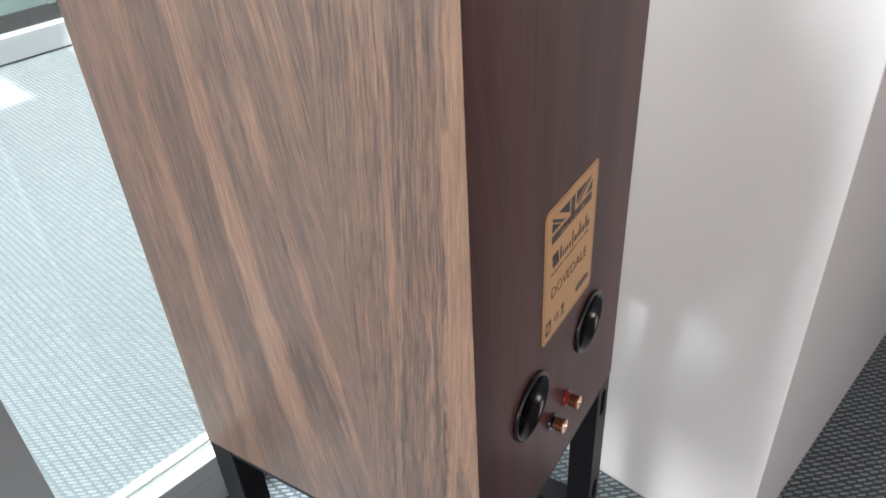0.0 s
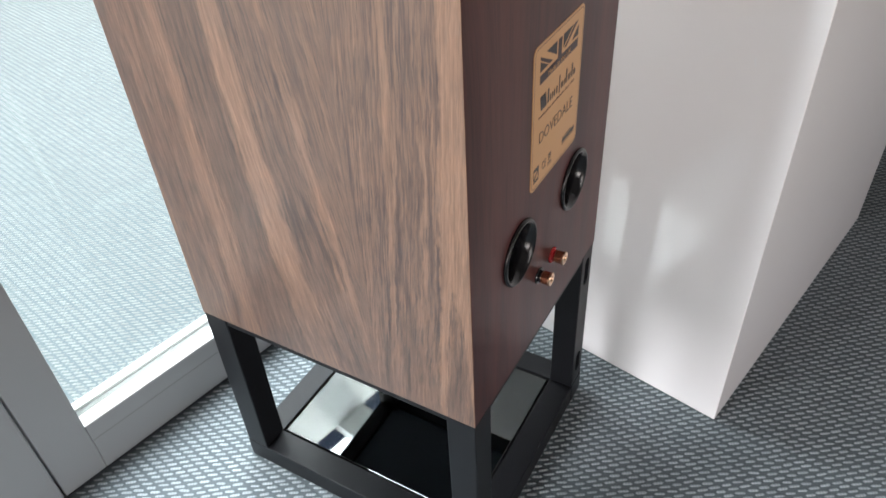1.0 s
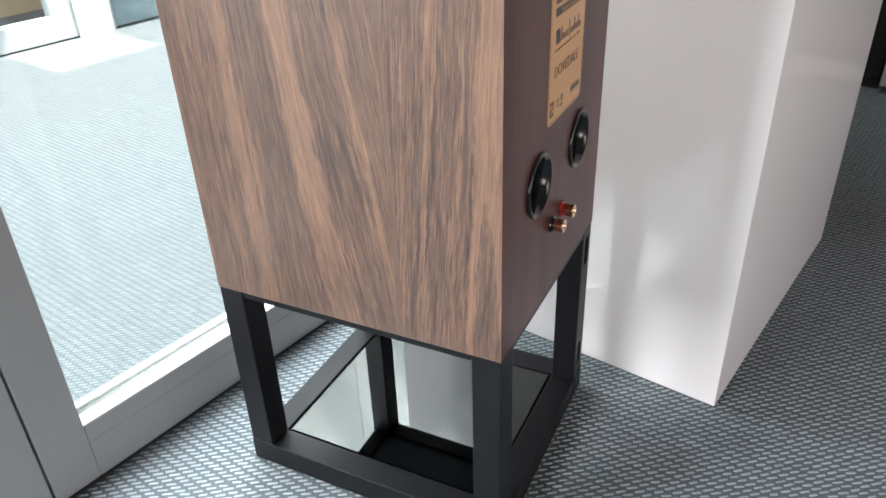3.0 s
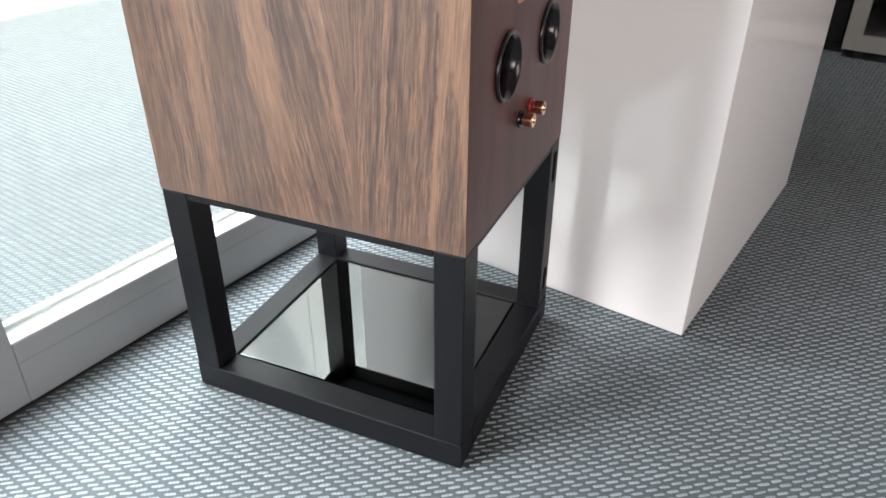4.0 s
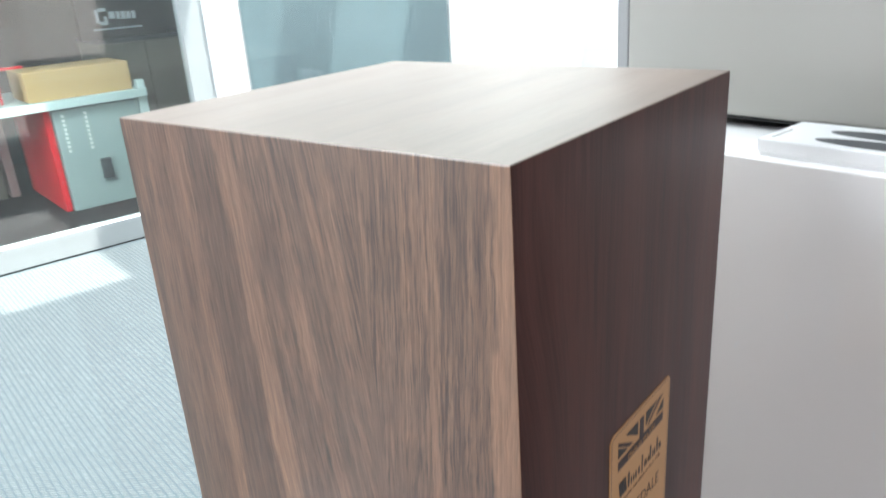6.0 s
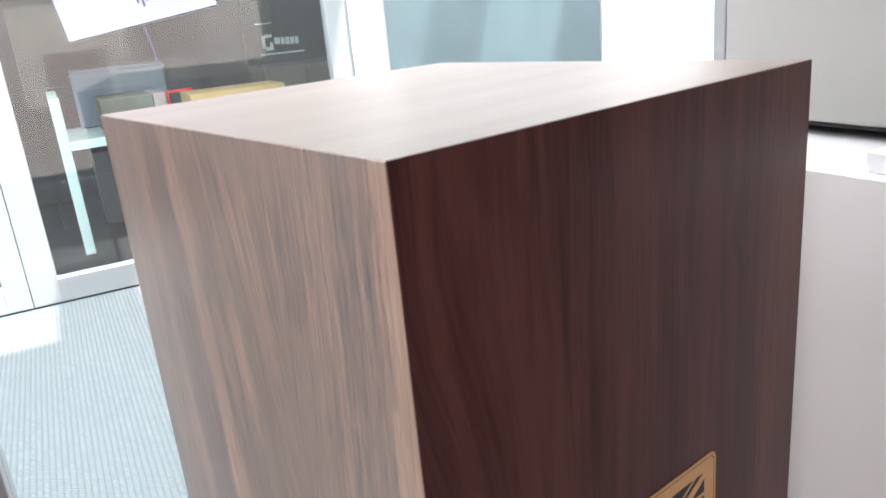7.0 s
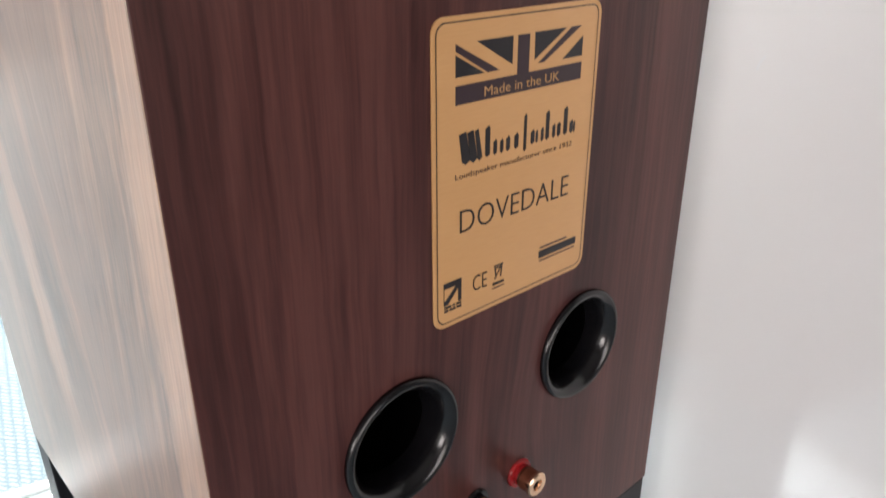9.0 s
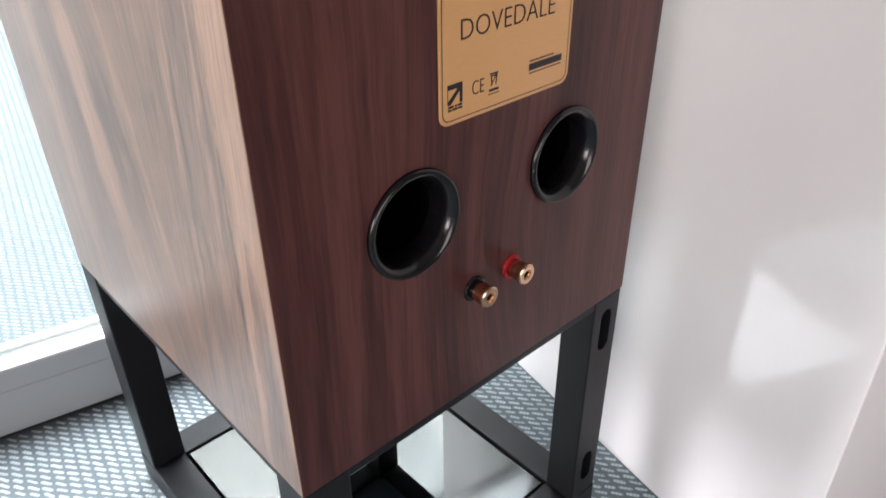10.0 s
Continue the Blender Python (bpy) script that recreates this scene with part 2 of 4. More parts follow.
k = Mat("mirror_polished_dark_shelf", rough=0.015, metal=1.0, base=(0.105, 0.110, 0.110))
k.rough(k.math("MULTIPLY", k.noise(None, 9.0, 3.0), 0.05))
MIRROR_SHELF = k.m
BLACK_PLASTIC = painted("black_moulded_plastic", (0.005, 0.005, 0.006), 0.2, 0.5, 700.0, 0.03)
DARK = painted("dark_rubber", (0.012, 0.012, 0.012), 0.75, 0.3)
PORT_BLACK = painted("flat_black_tube", (0.0015, 0.0015, 0.0015), 0.95, 0.0)
GREY_METAL = painted("grey_anodised_metal", (0.20, 0.205, 0.21), 0.35, 0.5)
BLUE_PANEL = painted("blue_grey_tinted_panel", (0.062, 0.094, 0.104), 0.08, 0.5, 4.0, 0.01, 0.25)
BLUE_PANEL.node_tree.nodes["Principled BSDF"].inputs["IOR"].default_value = 2.2
BLUE_PANEL.node_tree.nodes["Principled BSDF"].inputs["Specular Tint"].default_value = (0.82, 0.96, 1.0, 1)
GASKET = painted("grey_rubber_gasket", (0.20, 0.205, 0.20), 0.7, 0.3)
PALE_GREEN = painted("pale_green_white_laminate", (0.58, 0.68, 0.66), 0.4)
PED_GREEN = painted("grey_green_coated_steel", (0.36, 0.43, 0.42), 0.45)
MATT_BLACK = painted("matt_black_panel", (0.006, 0.007, 0.009), 0.6, 0.2)
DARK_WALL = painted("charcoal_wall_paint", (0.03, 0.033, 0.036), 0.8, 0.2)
TAN_BOARD = painted("tan_wood_board", (0.40, 0.25, 0.13), 0.6, 0.3)
CARD = painted("tan_cardboard", (0.62, 0.40, 0.19), 0.8, 0.2)
RED = painted("red_panel", (0.78, 0.012, 0.022), 0.5, 0.3)
RED_PLASTIC = painted("red_plastic_collar", (0.30, 0.012, 0.014), 0.25)
PINK_GREY = painted("pinkish_grey_board", (0.42, 0.30, 0.29), 0.6)
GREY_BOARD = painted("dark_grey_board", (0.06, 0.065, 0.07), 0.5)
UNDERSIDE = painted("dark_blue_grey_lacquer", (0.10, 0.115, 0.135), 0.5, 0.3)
OLIVE = painted("olive_grey_board", (0.16, 0.15, 0.12), 0.6)
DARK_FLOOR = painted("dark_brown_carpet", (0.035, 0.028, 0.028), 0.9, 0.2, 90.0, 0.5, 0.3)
PAPER = painted("coated_white_paper", (0.80, 0.81, 0.82), 0.3)
INK = Mat("black_ink", rough=0.4, base=(0.012, 0.011, 0.014)).m
PLUM = Mat("plum_black_ink", rough=0.4, base=(0.030, 0.016, 0.022)).m
GOLD_INK = Mat("gold_print", rough=0.4, base=(0.50, 0.29, 0.12)).m
WHITE_INK = Mat("white_print", rough=0.5, base=(0.75, 0.78, 0.85)).m
LABEL_WHITE = Mat("bottle_label_paper", rough=0.6, base=(0.30, 0.28, 0.24)).m

k = Mat("gold_label_foil", rough=0.38, metal=0.0, base=(0.52, 0.29, 0.11), spec=0.6)
k.color(k.mix(k.noise(k.vec(*[k.math("MULTIPLY", c, f) for c, f in zip(k.coords(), (1.0, 1.0, 12.0))]), 90.0, 3.0),
              (0.50, 0.27, 0.105), (0.56, 0.32, 0.135)))
k.bump(k.noise(None, 1500.0, 2.0), 0.05, 0.0002)
GOLD_LABEL = k.m
k = Mat("gold_plated_metal", rough=0.16, metal=1.0, base=(0.80, 0.53, 0.36))
k.rough(k.math("ADD", 0.12, k.math("MULTIPLY", k.noise(None, 300.0, 3.0), 0.12)))
GOLD = k.m
k = Mat("copper_toned_barrel", rough=0.22, metal=0.85, base=(0.42, 0.16, 0.09))
COPPER = k.m
k = Mat("green_bottle_glass", rough=0.08, base=(0.006, 0.012, 0.008), spec=0.6)
BOTTLE = k.m


def glass(name, tint, haze=0.0, shine=0.035):
    m = bpy.data.materials.new(name)
    m.use_nodes = True
    t = m.node_tree
    t.nodes.clear()
    out, mixer, clear, gloss, facing, power, scale = (t.nodes.new("ShaderNode" + n) for n in
                                                      ("OutputMaterial", "MixShader", "BsdfTransparent", "BsdfGlossy", "LayerWeight", "Math", "Math"))
    clear.inputs[0].default_value = (*tint, 1)
    gloss.inputs["Roughness"].default_value = 0.0
    facing.inputs[0].default_value = 0.5
    power.operation, scale.operation = "POWER", "MULTIPLY_ADD"
    power.inputs[1].default_value, scale.inputs[1].default_value, scale.inputs[2].default_value = 5.0, 0.75, shine
    t.links.new(facing.outputs["Facing"], power.inputs[0])
    t.links.new(power.outputs[0], scale.inputs[0])
    t.links.new(scale.outputs[0], mixer.inputs[0])
    # pale translucent veil mixed into the pane, standing in for glare and reflections
    veil, veil_mix = t.nodes.new("ShaderNodeBsdfTranslucent"), t.nodes.new("ShaderNodeMixShader")
    veil.inputs[0].default_value = (0.85, 0.87, 0.86, 1)
    veil_mix.inputs[0].default_value = haze
    t.links.new(clear.outputs[0], veil_mix.inputs[1])
    t.links.new(veil.outputs[0], veil_mix.inputs[2])
    t.links.new(veil_mix.outputs[0], mixer.inputs[1])
    t.links.new(gloss.outputs[0], mixer.inputs[2])
    t.links.new(mixer.outputs[0], out.inputs[0])
    return m


GLASS = glass("door_glass", (0.95, 0.975, 0.965), 0.009)
FAR_GLASS = glass("far_door_glass", (0.88, 0.925, 0.92), 0.006, 0.03)
SMOKED = glass("cabinet_glass", (0.75, 0.75, 0.75))

k = Mat("carpet_ground", rough=0.85, spec=0.25)
k.color(k.mix(k.noise(None, 500.0, 3.0), (0.070, 0.088, 0.096), (0.116, 0.140, 0.150)))
k.bump(k.noise(None, 900.0, 2.0), 0.5, 0.001)
CARPET = k.m
k = Mat("carpet_pale_yarn", rough=0.6, spec=0.35)
info = k.add("ShaderNodeNewGeometry").outputs["Random Per Island"]
x_, y_, _ = k.coords()
twist = k.math("SINE", k.math("ADD", k.math("MULTIPLY", k.math("SUBTRACT", x_, y_), 2 * math.pi / 0.0058), k.math("MULTIPLY", info, 6.0)))
col = k.mix(k.ramp(twist, (0.0, 0.45), (0.5, 0.0)), k.mix(info, (0.275, 0.315, 0.328), (0.385, 0.432, 0.448)), (0.14, 0.165, 0.177))
k.color(k.mix(k.ramp(k.noise(None, 1.3, 3.0), (0.35, 0.0), (0.7, 0.35)), col, (0.23, 0.255, 0.27)))
k.bump(k.noise(None, 1600.0, 2.0), 0.4, 0.0008)
YARN = k.m
# the room's yarn again, darkened and evened to offset the strong passage light
k = Mat("passage_carpet_yarn_dimmed", rough=0.6, spec=0.35)
info = k.add("ShaderNodeNewGeometry").outputs["Random Per Island"]
k.color(k.mix(k.ramp(k.noise(None, 1.3, 3.0), (0.35, 0.0), (0.7, 0.35)), k.mix(info, (0.142, 0.148, 0.145), (0.188, 0.194, 0.191)), (0.118, 0.124, 0.121)))
k.bump(k.noise(None, 1600.0, 2.0), 0.4, 0.0008)
PASSAGE_YARN_DIMMED = k.m

k = Mat("lit_lilac_screen", rough=0.3, base=(0.5, 0.45, 0.8))
k.b.inputs["Emission Color"].default_value = (0.62, 0.52, 0.95, 1)
k.b.inputs["Emission Strength"].default_value = 0.2
SCREEN = k.m

CRATE = painted("blue_grey_plastic", (0.17, 0.20, 0.25), 0.5)
SCREEN_CABLE = painted("purple_cable_sheath", (0.12, 0.05, 0.22), 0.5)

# ---- mesh helpers ----


def box(bm, x0, y0, z0, x1, y1, z1, bevel=0.0, seg=2):
    made = bmesh.ops.create_cube(bm, size=1.0, matrix=Matrix.Translation(((x0 + x1) / 2, (y0 + y1) / 2, (z0 + z1) / 2))
                                 @ Matrix.Diagonal((x1 - x0, y1 - y0, z1 - z0, 1)))
    if bevel:
        es = list({e for v in made["verts"] for e in v.link_edges})
        bmesh.ops.bevel(bm, geom=es, offset=bevel, segments=seg, affect="EDGES", profile=0.5)
    return bm


def lathe(profile, steps=48, m=None):
    """A turned form: profile of (radius, height) round the z axis."""
    bm = bmesh.new()
    rings = []
    for r, h in profile:
        if r < 1e-6:
            rings.append([bm.verts.new((0, 0, h))])
        else:
            rings.append([bm.verts.new((r * math.cos(2 * math.pi * i / steps), r * math.sin(2 * math.pi * i / steps), h)) for i in range(steps)])
    for p, q in zip(rings, rings[1:]):
        for i in range(steps):
            j = (i + 1) % steps
            if len(p) == 1 and len(q) > 1:
                bm.faces.new((p[0], q[j], q[i]))
            elif len(q) == 1 and len(p) > 1:
                bm.faces.new((p[i], p[j], q[0]))
            elif len(p) > 1:
                bm.faces.new((p[i], p[j], q[j], q[i]))
    bmesh.ops.recalc_face_normals(bm, faces=bm.faces)
    if m is not None:
        bm.transform(m)
    return bm


def prism(points, m, thick):
    """A flat outline in x, y raised by thick along z, brought into place by m."""
    bm = bmesh.new()
    low = [bm.verts.new((x, y, 0)) for x, y in points]
    high = [bm.verts.new((x, y, thick)) for x, y in points]
    n = len(points)
    bm.faces.new(low[::-1])
    bm.faces.new(high)
    for i in range(n):
        bm.faces.new((low[i], low[(i + 1) % n], high[(i + 1) % n], high[i]))
    bmesh.ops.recalc_face_normals(bm, faces=bm.faces)
    bm.transform(m)
    return bm


def rounded(x0, y0, x1, y1, r, n=6):
    pts = []
    for cx, cy, a in ((x1 - r, y1 - r, 0), (x0 + r, y1 - r, 90), (x0 + r, y0 + r, 180), (x1 - r, y0 + r, 270)):
        pts += [(cx + r * math.cos(radians(a + 90 * i / n)), cy + r * math.sin(radians(a + 90 * i / n))) for i in range(n + 1)]
    return pts


def mesh(name, bm, mats, smooth=False):
    me = bpy.data.meshes.new(name)
    bm.to_mesh(me)
    bm.free()
    for m in mats if isinstance(mats, (list, tuple)) else [mats]:
        me.materials.append(m)
    if smooth:
        for p in me.polygons:
            p.use_smooth = True
        me.set_sharp_from_angle(angle=radians(35))
    return me


def part(name, bm, material, parent, label="", smooth=False):
    ob = new(name, mesh(name, bm, material, smooth))
    ob.parent = parent
    return tagged(ob, label=label) if label else ob


def thing(name, label, category, m=None, group="", kind=""):
    ob = new(name)
    ob.matrix_basis = m if m is not None else Matrix()
    ob.empty_display_size = 0.05
    return tagged(ob, label, category, group, kind)


def solid(name, bm, material, label, category, m=None, group="", kind="", smooth=False):
    ob = new(name, mesh(name, bm, material, smooth))
    ob.matrix_basis = m if m is not None else Matrix()
    return tagged(ob, label, category, group, kind)


def lettering(name, words, width, at, material, parent, height=None, thick=0.0002):
    """Words in the built-in font, width metres wide, lying in x, z with at as their lower left corner, facing -y."""
    cu = bpy.data.curves.new(name, "FONT")
    cu.body, cu.extrude, cu.resolution_u, cu.offset = words, 0.01, 3, -0.012
    tmp = new("lettering_draft", cu)
    me = bpy.data.meshes.new_from_object(tmp.evaluated_get(bpy.context.evaluated_depsgraph_get()))
    bpy.data.objects.remove(tmp)
    bpy.data.curves.remove(cu)
    xs, ys = [v.co.x for v in me.vertices], [v.co.y for v in me.vertices]
    s = width / (max(xs) - min(xs))
    sy = s if height is None else height / (max(ys) - min(ys))
    x0, y0 = min(xs), min(ys)
    for v in me.vertices:
        v.co = Vector((at[0] + (v.co.x - x0) * s, at[1] - thick * (1 if v.co.z > 0 else 0), at[2] + (v.co.y - y0) * sy))
    me.materials.clear()
    me.materials.append(material)
    ob = new(name, me)
    ob.parent = parent
    return ob


# ---- structure, in the rooms' own axes: u along the glass doors, v through them ----
U0, U1, V0, V1, VF, H = -2.6, 3.4, -2.8, 0.521, 2.88, 2.6
PU0, PU1, VB, HP = -3.6, 5.2, 5.0, 3.95

solid("floor", box(bmesh.new(), PU0 - 0.2, V0 - 0.2, -0.12, PU1 + 0.2, VB + 0.2, 0.0), CARPET,
      "grey woven carpet ground running under both rooms", "floor", ROOM, kind="structure")
# walls out of view; their low openings are added to carry fill lamps
bm = box(bmesh.new(), U0 - 0.15, V0, 0, U0, -2.65, H)
box(bm, U0 - 0.15, -1.35, 0, U0, V1, H)
box(bm, U0 - 0.15, -2.65, 0, U0, -1.35, 0.25)
box(bm, U0 - 0.15, -2.65, 1.35, U0, -1.35, H)
solid("wall_west", bm, ROOM_WALL, "unseen warm grey painted wall with a low opening added for fill light", "wall", ROOM, kind="structure")
bm = box(bmesh.new(), U0 - 0.15, V0 - 0.15, 0, -1.3, V0, H)
box(bm, 1.1, V0 - 0.15, 0, U1 + 0.15, V0, H)
box(bm, -1.3, V0 - 0.15, 0, 1.1, V0, 0.3)
box(bm, -1.3, V0 - 0.15, 1.4, 1.1, V0, H)
solid("wall_south", bm, ROOM_WALL, "unseen warm grey painted wall with a low opening added for fill light", "wall", ROOM, kind="structure")
solid("wall_east", box(bmesh.new(), U1, V0, 0, U1 + 0.15, V1, H), EAST_WALL, "plain pale brown wall", "wall", ROOM, kind="structure")
bm = box(bmesh.new(), 0.93, V1, 0, PU1, V1 + 0.06, HP)
box(bm, U0, V1, 2.11, 0.93, V1 + 0.06, HP)
box(bm, PU0, V1, 0, U0, V1 + 0.06, HP)
solid("wall_north", bm, WALL_WHITE, "white wall beside and above the glazed doors", "wall", ROOM, kind="structure")
solid("ceiling", box(bmesh.new(), U0 - 0.15, V0 - 0.15, H, U1 + 0.15, V1 - 0.002, H + 0.12), ROOM_CEILING, "grey ceiling", "ceiling", ROOM, kind="structure")

# passage behind the glass doors, under an unseen roof added to stripe the sun
bm = box(bmesh.new(), PU0, V1 + 0.06, HP, PU1, 0.75, HP + 0.14)
for i in range(12):
    u = PU0 + 0.18 + i * 0.73
    box(bm, u, 0.75, HP, u + 0.27, VF + 0.1, HP + 0.10)
solid("unseen_roof_passage", bm, CEILING, "unseen white passage roof added with gaps between beams to stripe the sun", "ceiling", ROOM, kind="structure")
# end wall out of view; its high opening is added for the fill lamp
bm = box(bmesh.new(), PU0 - 0.15, V1, 0, PU0, 0.8, HP)
box(bm, PU0 - 0.15, 2.7, 0, PU0, VB, HP)
box(bm, PU0 - 0.15, 0.8, 0, PU0, 2.7, 1.0)
box(bm, PU0 - 0.15, 0.8, 3.8, PU0, 2.7, HP)
solid("wall_passage_west", bm, WALL_WHITE, "unseen white end wall of the passage with a high opening added for fill light", "wall", ROOM, kind="structure")
solid("wall_passage_east", box(bmesh.new(), PU1, V1, 0, PU1 + 0.15, VB, HP), WALL_WHITE, "plain white end wall of the passage", "wall", ROOM, kind="structure")
bm = box(bmesh.new(), 1.10, VF - 0.02, 0, 1.25, VF + 0.12, HP)
box(bm, 2.45, VF - 0.01, 0, PU1, VF + 0.1, HP)
box(bm, -3.6, VF, 2.12, 1.10, VF + 0.1, HP)
box(bm, 1.25, VF, 2.12, 2.45, VF + 0.1, HP)
box(bm, 1.25, VF + 0.06, 0, 2.45, VF + 0.1, 2.12)
solid("wall_far", bm, WALL_WHITE, "sunlit white far wall with a pillar beside the doors", "wall", ROOM, kind="structure")
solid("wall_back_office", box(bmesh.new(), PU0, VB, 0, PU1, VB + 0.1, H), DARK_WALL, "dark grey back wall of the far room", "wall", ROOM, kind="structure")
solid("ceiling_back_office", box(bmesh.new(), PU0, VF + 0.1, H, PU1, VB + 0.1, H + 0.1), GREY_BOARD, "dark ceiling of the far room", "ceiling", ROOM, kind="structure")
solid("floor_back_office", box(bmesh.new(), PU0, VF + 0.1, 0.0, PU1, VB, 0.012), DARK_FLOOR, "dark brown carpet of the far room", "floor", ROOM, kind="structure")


def along_u(u):
    return Matrix(((0, 0, 1, u), (1, 0, 0, 0), (0, 1, 0, 0), (0, 0, 0, 1)))


def glazed_door(name, u0, u1, v, rail, stile, label, sheet, thick=0.055):
    """A white leaf, its shade in the paint: stiles, rails, bead and one pane."""
    d = thing(name, label, "glass door", ROOM, kind="structure")
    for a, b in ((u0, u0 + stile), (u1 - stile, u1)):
        part("stile", box(bmesh.new(), a, v, 0.008, b, v + thick, 2.1, 0.002), DOOR_WHITE_SHADED, d)
    part("bottom_rail", box(bmesh.new(), u0 + stile, v, 0.008, u1 - stile, v + thick, rail, 0.0015), DOOR_WHITE_SHADED, d)
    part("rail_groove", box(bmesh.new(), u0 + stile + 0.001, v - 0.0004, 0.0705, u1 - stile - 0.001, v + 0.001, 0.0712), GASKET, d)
    part("top_rail", box(bmesh.new(), u0 + stile, v, 2.02, u1 - stile, v + thick, 2.1, 0.002), DOOR_WHITE_SHADED, d)
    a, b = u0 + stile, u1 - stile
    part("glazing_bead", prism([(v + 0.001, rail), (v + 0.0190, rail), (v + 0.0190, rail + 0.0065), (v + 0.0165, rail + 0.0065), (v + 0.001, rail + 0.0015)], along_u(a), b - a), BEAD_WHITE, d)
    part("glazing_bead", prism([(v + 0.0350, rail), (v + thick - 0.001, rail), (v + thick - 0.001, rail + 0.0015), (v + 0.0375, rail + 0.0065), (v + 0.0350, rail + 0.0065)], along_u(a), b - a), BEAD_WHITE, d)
    part("gasket", box(bmesh.new(), a, v + 0.0192, rail - 0.004, b, v + 0.0348, rail + 0.0015), GASKET, d, "grey rubber glazing gasket")
    pane = part("pane", box(bmesh.new(), a, v + 0.024, rail + 0.002, b, v + 0.030, 2.02), sheet, d, "clear glass pane")
    pane.visible_shadow = False
    part("threshold_seal", box(bmesh.new(), u0, v + 0.006, 0.0, u1, v + thick - 0.006, 0.008), DARK, d, "thin dark seal on the carpet")
    return d


glazed_door("door_1", -0.294, 0.93, V1, 0.101, 0.064, "white framed glass door with a deep bottom rail", GLASS)
glazed_door("door_2", -1.52, -0.297, V1, 0.101, 0.064, "white framed glass door with a deep bottom rail", GLASS)
glazed_door("door_3", -2.6, -1.523, V1, 0.101, 0.064, "white framed glass door with a deep bottom rail", GLASS)
glazed_door("door_4", -0.325, 1.10, VF, 0.10, 0.10, "sunlit white framed glass door of the far room", FAR_GLASS)
glazed_door("door_5", -1.75, -0.328, VF, 0.10, 0.085, "sunlit white framed glass door of the far room", FAR_GLASS)
glazed_door("door_6", -3.6, -1.753, VF, 0.10, 0.085, "sunlit white framed glass door of the far room", FAR_GLASS)

d = thing("panel_1", "tall blue grey tinted glass panel in a thin frame", "wall panel", ROOM, kind="structure")
part("panel_sheet", box(bmesh.new(), 1.262, VF - 0.012, 0.012, 2.438, VF + 0.055, 2.1, 0.002), BLUE_PANEL, d)
part("panel_edge", box(bmesh.new(), 1.25, VF - 0.016, 0.0, 1.262, VF + 0.058, 2.1), GREY_METAL, d)
part("panel_edge", box(bmesh.new(), 2.438, VF - 0.016, 0.0, 2.45, VF + 0.058, 2.1), GREY_METAL, d)

# window out of view, added around the west fill lamp
w = thing("added_window_1", "unseen white framed window added in the side wall for fill light", "window", ROOM, kind="structure")
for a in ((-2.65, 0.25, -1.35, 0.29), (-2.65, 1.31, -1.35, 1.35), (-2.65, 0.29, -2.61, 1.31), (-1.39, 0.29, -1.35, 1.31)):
    part("window_frame", box(bmesh.new(), U0 - 0.1, a[0], a[1], U0 - 0.04, a[2], a[3], 0.002), DOOR_WHITE_SHADED, w)
pane = part("pane", box(bmesh.new(), U0 - 0.09, -2.61, 0.29, U0 - 0.084, -1.39, 1.31), GLASS, w)
pane.visible_shadow = False

# added window behind the viewpoint, frames the south fill lamp
w = thing("added_window_2", "unseen white framed window added in the end wall for fill light", "window", ROOM, kind="structure")
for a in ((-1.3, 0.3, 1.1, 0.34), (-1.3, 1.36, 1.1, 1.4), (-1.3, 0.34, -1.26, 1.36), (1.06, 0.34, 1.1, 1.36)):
    part("window_frame", box(bmesh.new(), a[0], V0 - 0.1, a[1], a[2], V0 - 0.05, a[3], 0.002), DOOR_WHITE_SHADED, w)
pane = part("pane", box(bmesh.new(), -1.26, V0 - 0.09, 0.34, 1.06, V0 - 0.084, 1.36), GLASS, w)
pane.visible_shadow = False

# added high window, unseen, around the passage end fill
w = thing("added_window_3", "unseen high white framed window added at the passage end for fill light", "window", ROOM, kind="structure")
for a in ((0.8, 1.0, 2.7, 1.05), (0.8, 3.75, 2.7, 3.8), (0.8, 1.05, 0.85, 3.75), (2.65, 1.05, 2.7, 3.75)):
    part("window_frame", box(bmesh.new(), PU0 - 0.12, a[0], a[1], PU0 - 0.07, a[2], a[3], 0.002), DOOR_WHITE_SHADED, w)
pane = part("pane", box(bmesh.new(), PU0 - 0.10, 0.85, 1.05, PU0 - 0.094, 2.65, 3.75), GLASS, w)
pane.visible_shadow = False

# ---- loudspeaker and stand ----
D, W, ZB, ZT = 0.38, 0.34, 0.300, 0.905
speaker = thing("loudspeaker", "walnut veneered loudspeaker with a plain back, standing on a black stand", "loudspeaker", pose(0, 0, ZB))
bm = box(bmesh.new(), 0, 0, 0, W, D, ZT - ZB, 0.0009, 2)
bm.faces.ensure_lookup_table()
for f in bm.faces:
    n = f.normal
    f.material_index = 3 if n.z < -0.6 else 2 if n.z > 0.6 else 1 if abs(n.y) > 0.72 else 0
body = part("cabinet_body", bm, [WALNUT_SIDE, WALNUT_BACK, WALNUT_TOP_LIT, UNDERSIDE], speaker)
PORTS = ((0.1000, 0.163), (0.2390, 0.163))
